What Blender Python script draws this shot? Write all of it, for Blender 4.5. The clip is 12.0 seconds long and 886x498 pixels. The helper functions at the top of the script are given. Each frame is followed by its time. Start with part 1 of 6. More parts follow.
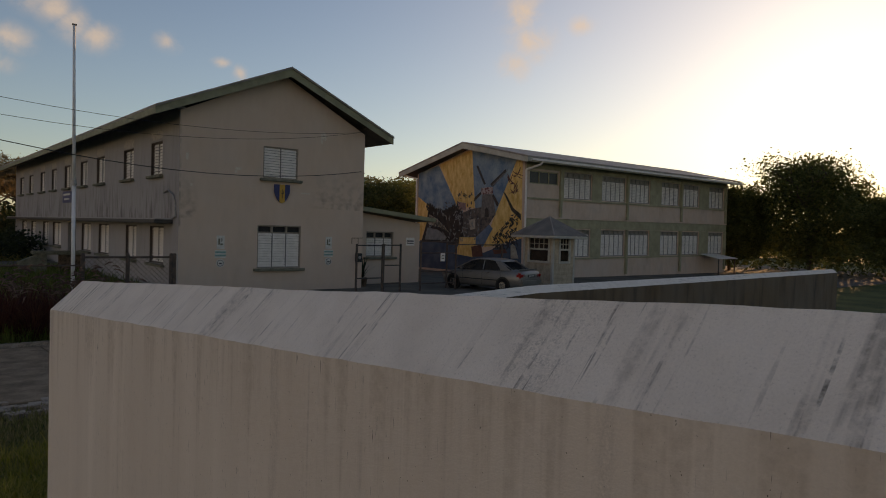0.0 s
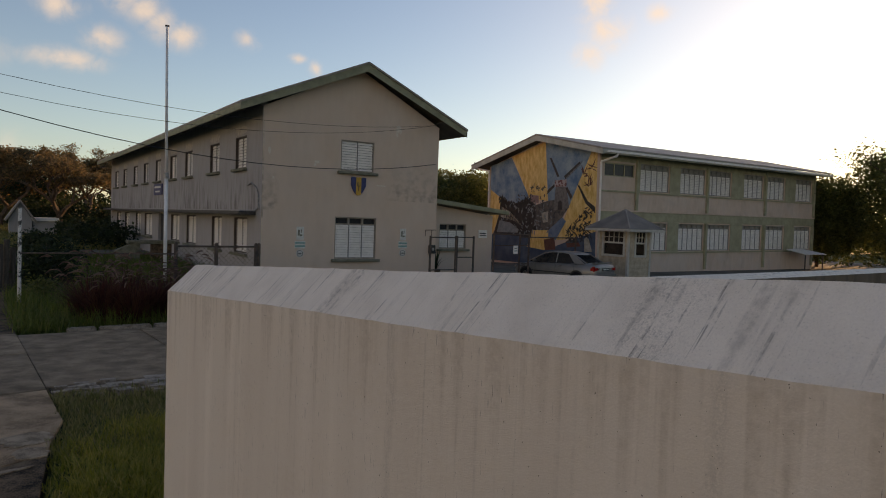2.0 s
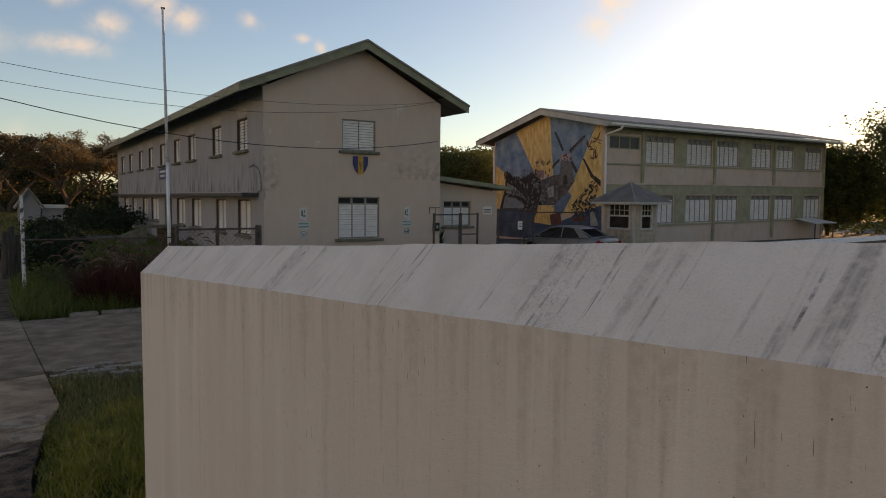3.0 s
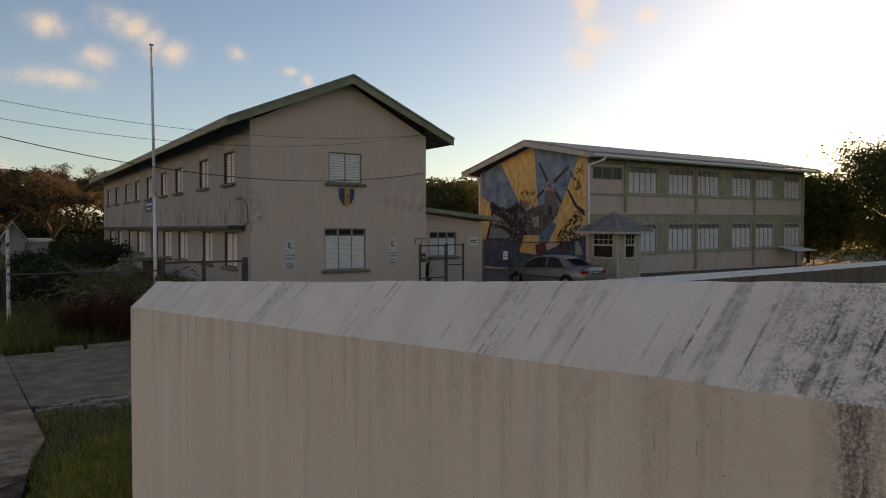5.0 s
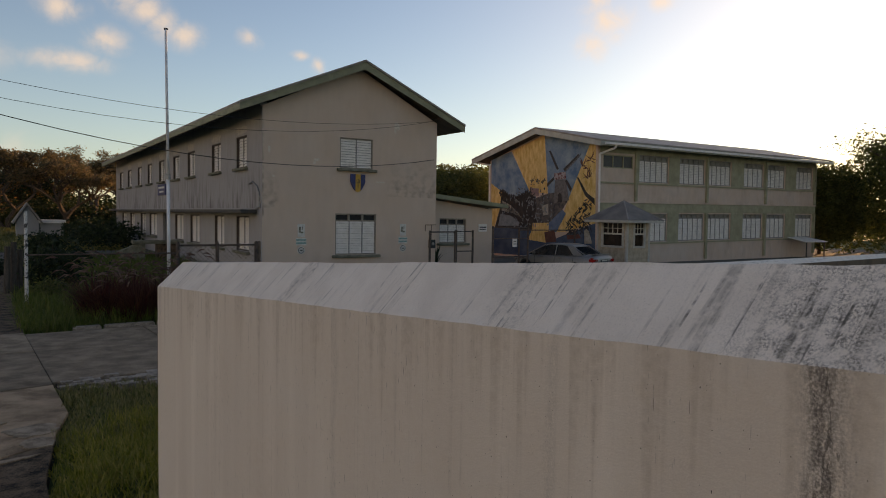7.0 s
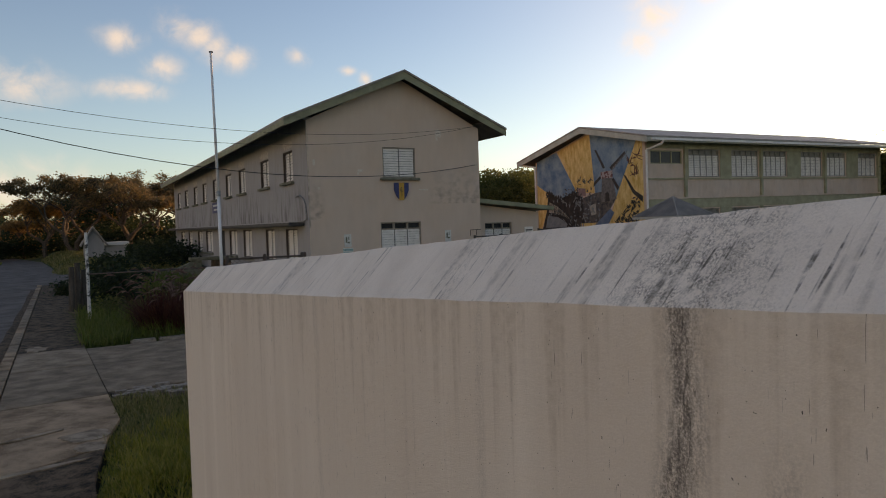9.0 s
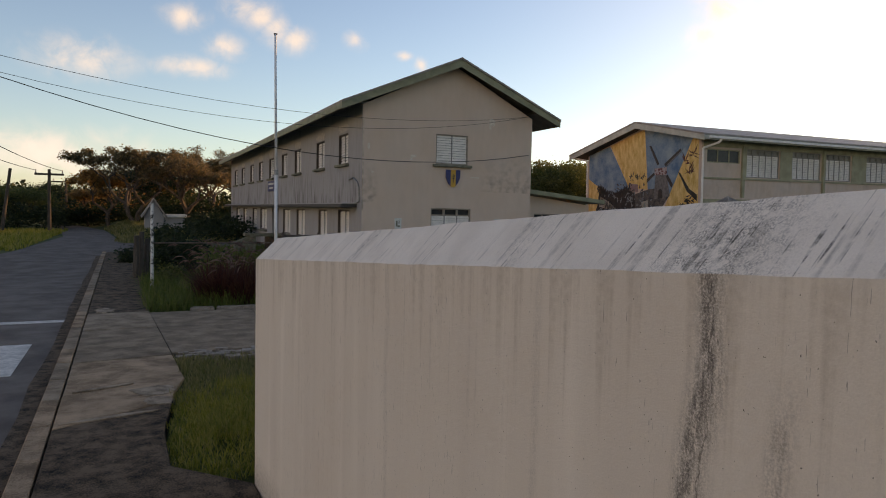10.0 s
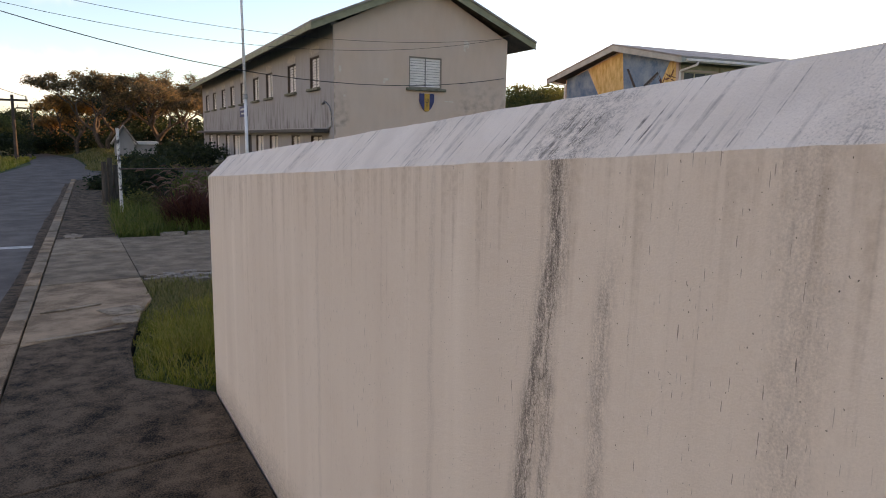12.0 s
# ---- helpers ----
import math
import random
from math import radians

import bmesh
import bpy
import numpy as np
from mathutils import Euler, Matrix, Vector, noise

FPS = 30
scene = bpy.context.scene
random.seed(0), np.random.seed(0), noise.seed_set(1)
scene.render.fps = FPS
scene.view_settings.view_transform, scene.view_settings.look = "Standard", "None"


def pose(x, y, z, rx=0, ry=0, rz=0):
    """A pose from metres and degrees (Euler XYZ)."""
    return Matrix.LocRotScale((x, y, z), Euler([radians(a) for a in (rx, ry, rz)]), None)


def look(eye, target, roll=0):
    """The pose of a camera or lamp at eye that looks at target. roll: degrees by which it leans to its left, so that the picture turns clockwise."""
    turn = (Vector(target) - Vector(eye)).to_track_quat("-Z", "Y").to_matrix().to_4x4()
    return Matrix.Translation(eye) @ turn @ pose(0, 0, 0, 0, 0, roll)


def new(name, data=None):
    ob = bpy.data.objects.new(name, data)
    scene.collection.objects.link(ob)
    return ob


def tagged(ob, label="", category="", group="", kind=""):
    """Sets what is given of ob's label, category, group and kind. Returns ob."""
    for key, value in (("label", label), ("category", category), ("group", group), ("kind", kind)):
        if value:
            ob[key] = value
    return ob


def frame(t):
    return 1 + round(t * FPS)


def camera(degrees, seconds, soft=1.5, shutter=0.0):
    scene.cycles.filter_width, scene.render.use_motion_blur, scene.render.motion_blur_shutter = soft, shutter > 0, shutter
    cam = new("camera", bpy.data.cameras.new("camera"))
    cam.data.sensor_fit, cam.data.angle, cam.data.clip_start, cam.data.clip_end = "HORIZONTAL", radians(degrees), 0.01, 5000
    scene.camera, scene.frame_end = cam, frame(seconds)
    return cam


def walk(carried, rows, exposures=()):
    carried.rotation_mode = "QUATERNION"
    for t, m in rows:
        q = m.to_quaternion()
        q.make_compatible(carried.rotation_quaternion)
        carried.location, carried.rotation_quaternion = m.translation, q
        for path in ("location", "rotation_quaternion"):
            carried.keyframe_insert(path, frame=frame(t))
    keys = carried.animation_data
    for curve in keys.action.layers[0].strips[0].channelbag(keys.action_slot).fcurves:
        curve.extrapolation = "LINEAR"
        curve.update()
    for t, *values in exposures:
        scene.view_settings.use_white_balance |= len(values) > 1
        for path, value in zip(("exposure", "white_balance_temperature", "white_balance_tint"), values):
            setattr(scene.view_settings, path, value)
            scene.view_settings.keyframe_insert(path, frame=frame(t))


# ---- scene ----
import functools

cam = camera(67.2, 12.0, soft=1.0)
PATH = [
    (0, (-0.322, -1.49, 2.037), (0.967, 0.039, 1.984), 1.7),
    (0.5, (-0.393, -1.538, 2.033), (0.872, 0.01, 1.978), 1.9),
    (1, (-0.452, -1.562, 2.025), (0.787, 0.007, 1.96), 2.5),
    (1.5, (-0.504, -1.554, 2.019), (0.625, 0.096, 1.979), 2.7),
    (2, (-0.481, -1.533, 2.013), (0.64, 0.121, 1.932), 2.0),
    (2.5, (-0.381, -1.538, 2.02), (0.735, 0.118, 1.913), 1.7),
    (3, (-0.28, -1.625, 2.0), (0.815, 0.042, 1.852), 0.6),
    (3.5, (-0.257, -1.692, 2.005), (0.79, 0.01, 1.912), -0.7),
    (3.7, (-0.276, -1.721, 2.009), (0.828, -0.054, 1.953), -0.0),
    (5.5, (-0.356, -1.824, 2.034), (0.773, -0.174, 1.975), 0.2),
    (6, (-0.39, -1.835, 2.03), (0.707, -0.164, 1.958), -0.7),
    (6.5, (-0.432, -1.846, 2.02), (0.659, -0.173, 1.921), -0.5),
    (6.7, (-0.454, -1.867, 2.028), (0.653, -0.205, 1.927), 0.9),
    (8.3, (-0.354, -2.117, 2.028), (0.73, -0.438, 1.951), 0.1),
    (8.5, (-0.295, -2.06, 2.003), (0.756, -0.361, 1.917), 0.1),
    (9, (-0.263, -2.13, 1.957), (0.708, -0.383, 1.881), -1.7),
    (9.5, (-0.343, -2.216, 1.927), (0.594, -0.454, 1.791), -1.2),
    (10, (-0.443, -2.336, 1.924), (0.404, -0.528, 1.814), 1.2),
    (10.5, (-0.468, -2.43, 1.889), (0.512, -0.701, 1.658), 4.2),
    (11, (-0.499, -2.513, 1.877), (0.482, -0.789, 1.619), 5.1),
    (11.5, (-0.416, -2.542, 1.87), (0.449, -0.762, 1.581), 2.0),
    (12, (-0.303, -2.555, 1.857), (0.59, -0.795, 1.533), 1.0),
]
EXPOSURES = [(0, -0.6, 11000, 24), (1, -0.4, 11000, 24), (2.5, -0.05, 10900, 24), (5.5, -0.14, 10900, 24), (8.5, 0.02, 10800, 23), (10.5, 0.42, 10500, 25), (12, 0.89, 10000, 27)]
walk(cam, [(t, look(eye, target, roll)) for t, eye, target, roll in PATH], EXPOSURES)

# ---- light: a low sun behind the trees and an open evening sky ----
SUN_BEARING, SUN_HEIGHT = 72.0, 5.0
world = bpy.data.worlds.new("evening_sky")
scene.world = world
world.use_nodes = True
wn, wl = world.node_tree.nodes, world.node_tree.links
wn.clear()
w_out = wn.new("ShaderNodeOutputWorld")
w_bg = wn.new("ShaderNodeBackground")
sky = wn.new("ShaderNodeTexSky")
sky.sky_type = "NISHITA"
sky.sun_disc = False
sky.sun_elevation, sky.sun_rotation = radians(SUN_HEIGHT + 8), radians(SUN_BEARING)
sky.air_density, sky.dust_density, sky.ozone_density = 1.15, 0.35, 2.8
w_bg.inputs["Strength"].default_value = 0.15
# a few small evening clouds: ragged noise inside soft rounds of the sky
w_co = wn.new("ShaderNodeTexCoord")
w_noise = wn.new("ShaderNodeTexNoise")
w_noise.inputs["Scale"].default_value, w_noise.inputs["Detail"].default_value = 26.0, 10
w_noise.inputs["Roughness"].default_value, w_noise.inputs["Distortion"].default_value = 0.58, 0.35
wl.new(w_co.outputs["Generated"], w_noise.inputs["Vector"])


def w_calc(op, a, b):
    t = wn.new("ShaderNodeMath")
    t.operation = op
    for k, v in enumerate((a, b)):
        if isinstance(v, (int, float)):
            t.inputs[k].default_value = v
        else:
            wl.new(v, t.inputs[k])
    return t.outputs["Value"]


cloud = None
for at, wide, tall in (((0.139, 0.951, 0.275), 0.045, 0.035), ((0.163, 0.951, 0.263), 0.04, 0.032), ((0.184, 0.951, 0.247), 0.036, 0.034), ((0.21, 0.949, 0.236), 0.04, 0.028),
                       ((0.116, 0.969, 0.219), 0.04, 0.028), ((0.066, 0.965, 0.253), 0.045, 0.026), ((0.075, 0.978, 0.19), 0.07, 0.022), ((0.291, 0.926, 0.241), 0.024, 0.022), ((0.357, 0.908, 0.223), 0.02, 0.01), ((0.38, 0.9, 0.211), 0.016, 0.018),
                       ((0.688, 0.657, 0.308), 0.05, 0.05), ((0.705, 0.655, 0.272), 0.05, 0.042), ((0.695, 0.677, 0.242), 0.035, 0.036), ((0.75, 0.6, 0.293), 0.03, 0.02),
                       ((-0.055, 0.98, 0.19), 0.09, 0.04), ((-0.1, 0.993, 0.065), 0.2, 0.055), ((-0.5, 0.85, 0.12), 0.3, 0.07), ((-0.8, -0.5, 0.25), 0.3, 0.1)):
    sub = wn.new("ShaderNodeVectorMath")
    sub.operation = "SUBTRACT"
    sub.inputs[1].default_value = at
    wl.new(w_co.outputs["Generated"], sub.inputs[0])
    mul = wn.new("ShaderNodeVectorMath")
    mul.operation = "MULTIPLY"
    mul.inputs[1].default_value = (1 / wide, 1 / wide, 1 / tall)
    wl.new(sub.outputs["Vector"], mul.inputs[0])
    dist = wn.new("ShaderNodeVectorMath")
    dist.operation = "LENGTH"
    wl.new(mul.outputs["Vector"], dist.inputs[0])
    soft = w_calc("SUBTRACT", 1.0, dist.outputs["Value"])
    cloud = soft if cloud is None else w_calc("MAXIMUM", cloud, soft)
shape = w_calc("ADD", w_calc("MULTIPLY", cloud, 1.05), w_calc("MULTIPLY", w_calc("SUBTRACT", w_noise.outputs["Fac"], 0.5), 2.8))
w_ramp = wn.new("ShaderNodeMapRange")
w_ramp.interpolation_type = "SMOOTHSTEP"
w_ramp.inputs["From Min"].default_value, w_ramp.inputs["From Max"].default_value = -0.15, 1.5
w_ramp.inputs["To Max"].default_value = 0.9
wl.new(shape, w_ramp.inputs["Value"])
w_gate = wn.new("ShaderNodeMapRange")
w_gate.inputs["From Max"].default_value = 0.8
wl.new(cloud, w_gate.inputs["Value"])
w_fac = w_calc("MULTIPLY", w_ramp.outputs["Result"], w_gate.outputs["Result"])
w_mix = wn.new("ShaderNodeMixRGB")
w_mix.inputs["Color2"].default_value = (4.6, 4.8, 5.0, 1)
wl.new(w_fac, w_mix.inputs["Fac"])
w_clear = wn.new("ShaderNodeMixRGB")
w_clear.blend_type = "MULTIPLY"
w_clear.inputs["Fac"].default_value = 1.0
w_clear.inputs["Color2"].default_value = (0.76, 0.96, 1.22, 1)
wl.new(sky.outputs["Color"], w_clear.inputs["Color1"])
wl.new(w_clear.outputs["Color"], w_mix.inputs["Color1"])
# evening haze, thicker towards the horizon, bluish ahead
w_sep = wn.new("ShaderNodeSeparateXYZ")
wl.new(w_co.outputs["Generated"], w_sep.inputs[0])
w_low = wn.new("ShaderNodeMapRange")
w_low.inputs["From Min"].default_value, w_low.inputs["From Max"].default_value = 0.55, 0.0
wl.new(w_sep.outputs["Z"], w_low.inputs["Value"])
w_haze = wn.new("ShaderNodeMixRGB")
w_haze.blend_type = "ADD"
# unseen warm glow added towards -x, out of view, to warm the walls
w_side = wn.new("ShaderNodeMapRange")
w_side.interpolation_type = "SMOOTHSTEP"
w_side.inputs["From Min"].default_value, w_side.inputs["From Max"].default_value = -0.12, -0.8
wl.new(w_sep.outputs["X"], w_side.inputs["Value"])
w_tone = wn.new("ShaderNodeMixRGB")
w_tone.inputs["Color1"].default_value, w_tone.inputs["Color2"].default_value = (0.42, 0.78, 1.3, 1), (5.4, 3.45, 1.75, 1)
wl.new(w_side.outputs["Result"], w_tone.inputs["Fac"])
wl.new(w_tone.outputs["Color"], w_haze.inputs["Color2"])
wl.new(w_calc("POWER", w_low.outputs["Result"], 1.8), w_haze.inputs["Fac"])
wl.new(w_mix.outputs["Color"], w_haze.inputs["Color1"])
# the bright aureole of evening haze round the sun
w_dot = wn.new("ShaderNodeVectorMath")
w_dot.operation = "DOT_PRODUCT"
w_dot.inputs[1].default_value = (math.sin(radians(SUN_BEARING)) * math.cos(radians(SUN_HEIGHT)), math.cos(radians(SUN_BEARING)) * math.cos(radians(SUN_HEIGHT)), math.sin(radians(SUN_HEIGHT)))
wl.new(w_co.outputs["Generated"], w_dot.inputs[0])
w_glow = wn.new("ShaderNodeMixRGB")
w_glow.blend_type = "ADD"
w_glow.inputs["Color2"].default_value = (2.6, 2.3, 1.9, 1)
wl.new(w_calc("POWER", w_calc("MAXIMUM", w_dot.outputs["Value"], 0.0), 9.0), w_glow.inputs["Fac"])
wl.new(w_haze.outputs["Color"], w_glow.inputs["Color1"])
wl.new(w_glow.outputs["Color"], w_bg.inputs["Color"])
wl.new(w_bg.outputs["Background"], w_out.inputs["Surface"])

sun = new("sun", bpy.data.lights.new("sun", "SUN"))
sun.data.energy, sun.data.angle, sun.data.color = 4.5, radians(0.5), (1.0, 0.72, 0.45)
_b, _e = radians(SUN_BEARING), radians(SUN_HEIGHT)
sun.matrix_world = look((60 * math.sin(_b), 60 * math.cos(_b), 30), (0, 0, 30 - 60 * math.tan(_e)))


# ---- materials ----
def mat(name, dark, light, scale=3.0, rough=0.8, bump=0.0, fine=40.0, metal=0.0, stretch=(1, 1, 1), per_object=0.0, contrast=(0.35, 0.65), grit=0.3):
    """A surface between two colours, mottled at two scales, with fine relief."""
    m = bpy.data.materials.new(name)
    m.use_nodes = True
    n, l = m.node_tree.nodes, m.node_tree.links
    p = n["Principled BSDF"]
    p.inputs["Roughness"].default_value, p.inputs["Metallic"].default_value = rough, metal
    p.inputs["Specular IOR Level"].default_value = 0.12 if rough >= 0.85 else 0.5
    co = n.new("ShaderNodeTexCoord")
    mp = n.new("ShaderNodeMapping")
    mp.inputs["Scale"].default_value = stretch
    l.new(co.outputs["Object"], mp.inputs["Vector"])
    big, small = n.new("ShaderNodeTexNoise"), n.new("ShaderNodeTexNoise")
    big.inputs["Scale"].default_value, big.inputs["Detail"].default_value, big.inputs["Roughness"].default_value = scale, 7, 0.62
    small.inputs["Scale"].default_value, small.inputs["Detail"].default_value = fine, 3
    l.new(mp.outputs["Vector"], big.inputs["Vector"])
    l.new(co.outputs["Object"], small.inputs["Vector"])
    add = n.new("ShaderNodeMath")
    add.operation = "MULTIPLY_ADD"
    l.new(small.outputs["Fac"], add.inputs[0])
    add.inputs[1].default_value = grit
    l.new(big.outputs["Fac"], add.inputs[2])
    ramp = n.new("ShaderNodeValToRGB")
    e = ramp.color_ramp.elements
    e[0].position, e[1].position = contrast[0] + grit / 2, contrast[1] + grit / 2
    e[0].color, e[1].color = (*dark, 1), (*light, 1)
    l.new(add.outputs["Value"], ramp.inputs["Fac"])
    colour = ramp.outputs["Color"]
    if per_object:
        info = n.new("ShaderNodeObjectInfo")
        hsv = n.new("ShaderNodeHueSaturation")
        rng = n.new("ShaderNodeMapRange")
        rng.inputs["To Min"].default_value, rng.inputs["To Max"].default_value = 1 - per_object, 1 + per_object
        l.new(info.outputs["Random"], rng.inputs["Value"])
        l.new(rng.outputs["Result"], hsv.inputs["Value"])
        l.new(colour, hsv.inputs["Color"])
        colour = hsv.outputs["Color"]
    l.new(colour, p.inputs["Base Color"])
    if bump:
        b = n.new("ShaderNodeBump")
        b.inputs["Strength"].default_value, b.inputs["Distance"].default_value = bump, 0.02
        l.new(add.outputs["Value"], b.inputs["Height"])
        l.new(b.outputs["Normal"], p.inputs["Normal"])
    return m


def leaf_mat(name, a, b, c):
    """Leaves: three colours picked leaf by leaf, with light let through."""
    m = bpy.data.materials.new(name)
    m.use_nodes = True
    n, l = m.node_tree.nodes, m.node_tree.links
    p = n["Principled BSDF"]
    p.inputs["Roughness"].default_value = 0.6
    g = n.new("ShaderNodeNewGeometry")
    ramp = n.new("ShaderNodeValToRGB")
    ramp.color_ramp.elements[0].color, ramp.color_ramp.elements[1].color = (*a, 1), (*c, 1)
    ramp.color_ramp.elements.new(0.5).color = (*b, 1)
    l.new(g.outputs["Random Per Island"], ramp.inputs["Fac"])
    l.new(ramp.outputs["Color"], p.inputs["Base Color"])
    t = n.new("ShaderNodeBsdfTranslucent")
    l.new(ramp.outputs["Color"], t.inputs["Color"])
    mix = n.new("ShaderNodeMixShader")
    mix.inputs["Fac"].default_value = 0.5
    l.new(p.outputs["BSDF"], mix.inputs[1])
    l.new(t.outputs["BSDF"], mix.inputs[2])
    l.new(mix.outputs["Shader"], n["Material Output"].inputs["Surface"])
    return m


def streaked(name, base, stain, streak=(9.0, 9.0, 0.5), amount=0.75, bump=0.25, sharp=(0.48, 0.75), stains=(), mottle=1.0, run=(1.6, 1.6, 0.9), bite=(0.42, 0.66)):
    """Painted render with rain streaks running down it and a grainy relief. stains: (mid x, half width, foot, top, strength) of soiled areas."""
    m = bpy.data.materials.new(name)
    m.use_nodes = True
    n, l = m.node_tree.nodes, m.node_tree.links
    p = n["Principled BSDF"]
    p.inputs["Roughness"].default_value = 0.85
    p.inputs["Specular IOR Level"].default_value = 0.25
    geo = n.new("ShaderNodeNewGeometry")
    mp = n.new("ShaderNodeMapping")
    mp.inputs["Scale"].default_value = streak
    l.new(geo.outputs["Position"], mp.inputs["Vector"])

    def noise_node(scale, detail, source):
        t = n.new("ShaderNodeTexNoise")
        t.inputs["Scale"].default_value, t.inputs["Detail"].default_value = scale, detail
        l.new(source, t.inputs["Vector"])
        return t.outputs["Fac"]

    def calc(op, a, b):
        t = n.new("ShaderNodeMath")
        t.operation = op
        for i, v in enumerate((a, b)):
            if isinstance(v, (int, float)):
                t.inputs[i].default_value = v
            else:
                l.new(v, t.inputs[i])
        return t.outputs["Value"]

    def ramp(v, lo, hi):
        t = n.new("ShaderNodeMapRange")
        t.inputs["From Min"].default_value, t.inputs["From Max"].default_value = lo, hi
        l.new(v, t.inputs["Value"])
        return t.outputs["Result"]

    streaks = ramp(noise_node(1.0, 6, mp.outputs["Vector"]), *sharp)
    patch = ramp(noise_node(1.3, 4, geo.outputs["Position"]), 0.35, 0.7)
    grain = noise_node(70, 4, geo.outputs["Position"])
    fine = noise_node(260, 2, geo.outputs["Position"])
    mask = calc("MULTIPLY", calc("MULTIPLY", streaks, amount), calc("MULTIPLY_ADD", patch, 0.7))
    sep = n.new("ShaderNodeSeparateXYZ")
    l.new(geo.outputs["Position"], sep.inputs[0])
    for mid, half, low, high, dark in stains:
        field = calc("MULTIPLY", ramp(calc("ABSOLUTE", calc("SUBTRACT", sep.outputs["X"], mid), 0), half, half * 0.6), calc("MULTIPLY", ramp(sep.outputs["Z"], low, low + 0.03), ramp(sep.outputs["Z"], high, low + 0.1)))
        sm = n.new("ShaderNodeMapping")
        sm.inputs["Scale"].default_value = run
        l.new(geo.outputs["Position"], sm.inputs["Vector"])
        mask = calc("MAXIMUM", mask, calc("MULTIPLY", calc("MULTIPLY", field, dark), ramp(noise_node(1.0, 7, sm.outputs["Vector"]), *bite)))
    mask = calc("MINIMUM", calc("ADD", mask, calc("MULTIPLY", ramp(grain, 0.6, 0.85), 0.25)), 1.0)
    mix = n.new("ShaderNodeMixRGB")
    mix.inputs["Color1"].default_value, mix.inputs["Color2"].default_value = (*base, 1), (*stain, 1)
    l.new(mask, mix.inputs["Fac"])
    tone = n.new("ShaderNodeHueSaturation")
    l.new(mix.outputs["Color"], tone.inputs["Color"])
    blot_map = n.new("ShaderNodeMapping")
    blot_map.inputs["Scale"].default_value = (5.0, 5.0, 1.6)
    l.new(geo.outputs["Position"], blot_map.inputs["Vector"])
    blot = noise_node(1.0, 8, blot_map.outputs["Vector"])
    wide_blot = noise_node(0.9, 3, geo.outputs["Position"])
    v = n.new("ShaderNodeMapRange")
    v.inputs["From Min"].default_value, v.inputs["From Max"].default_value = 0.3, 0.7
    v.inputs["To Min"].default_value, v.inputs["To Max"].default_value = 1 - 0.18 * mottle, 1 + 0.12 * mottle
    l.new(calc("ADD", calc("MULTIPLY", blot, 0.6), calc("MULTIPLY", fine, 0.4)), v.inputs["Value"])
    l.new(v.outputs["Result"], tone.inputs["Value"])
    v2 = n.new("ShaderNodeMapRange")
    v2.inputs["From Min"].default_value, v2.inputs["From Max"].default_value = 0.3, 0.7
    v2.inputs["To Min"].default_value, v2.inputs["To Max"].default_value = 1 - 0.25 * mottle, 1 + 0.3 * mottle
    l.new(wide_blot, v2.inputs["Value"])
    l.new(v2.outputs["Result"], tone.inputs["Saturation"])
    l.new(tone.outputs["Color"], p.inputs["Base Color"])
    b = n.new("ShaderNodeBump")
    b.inputs["Strength"].default_value, b.inputs["Distance"].default_value = bump, 0.006
    l.new(calc("ADD", grain, calc("MULTIPLY", fine, 0.5)), b.inputs["Height"])
    l.new(b.outputs["Normal"], p.inputs["Normal"])
    return m



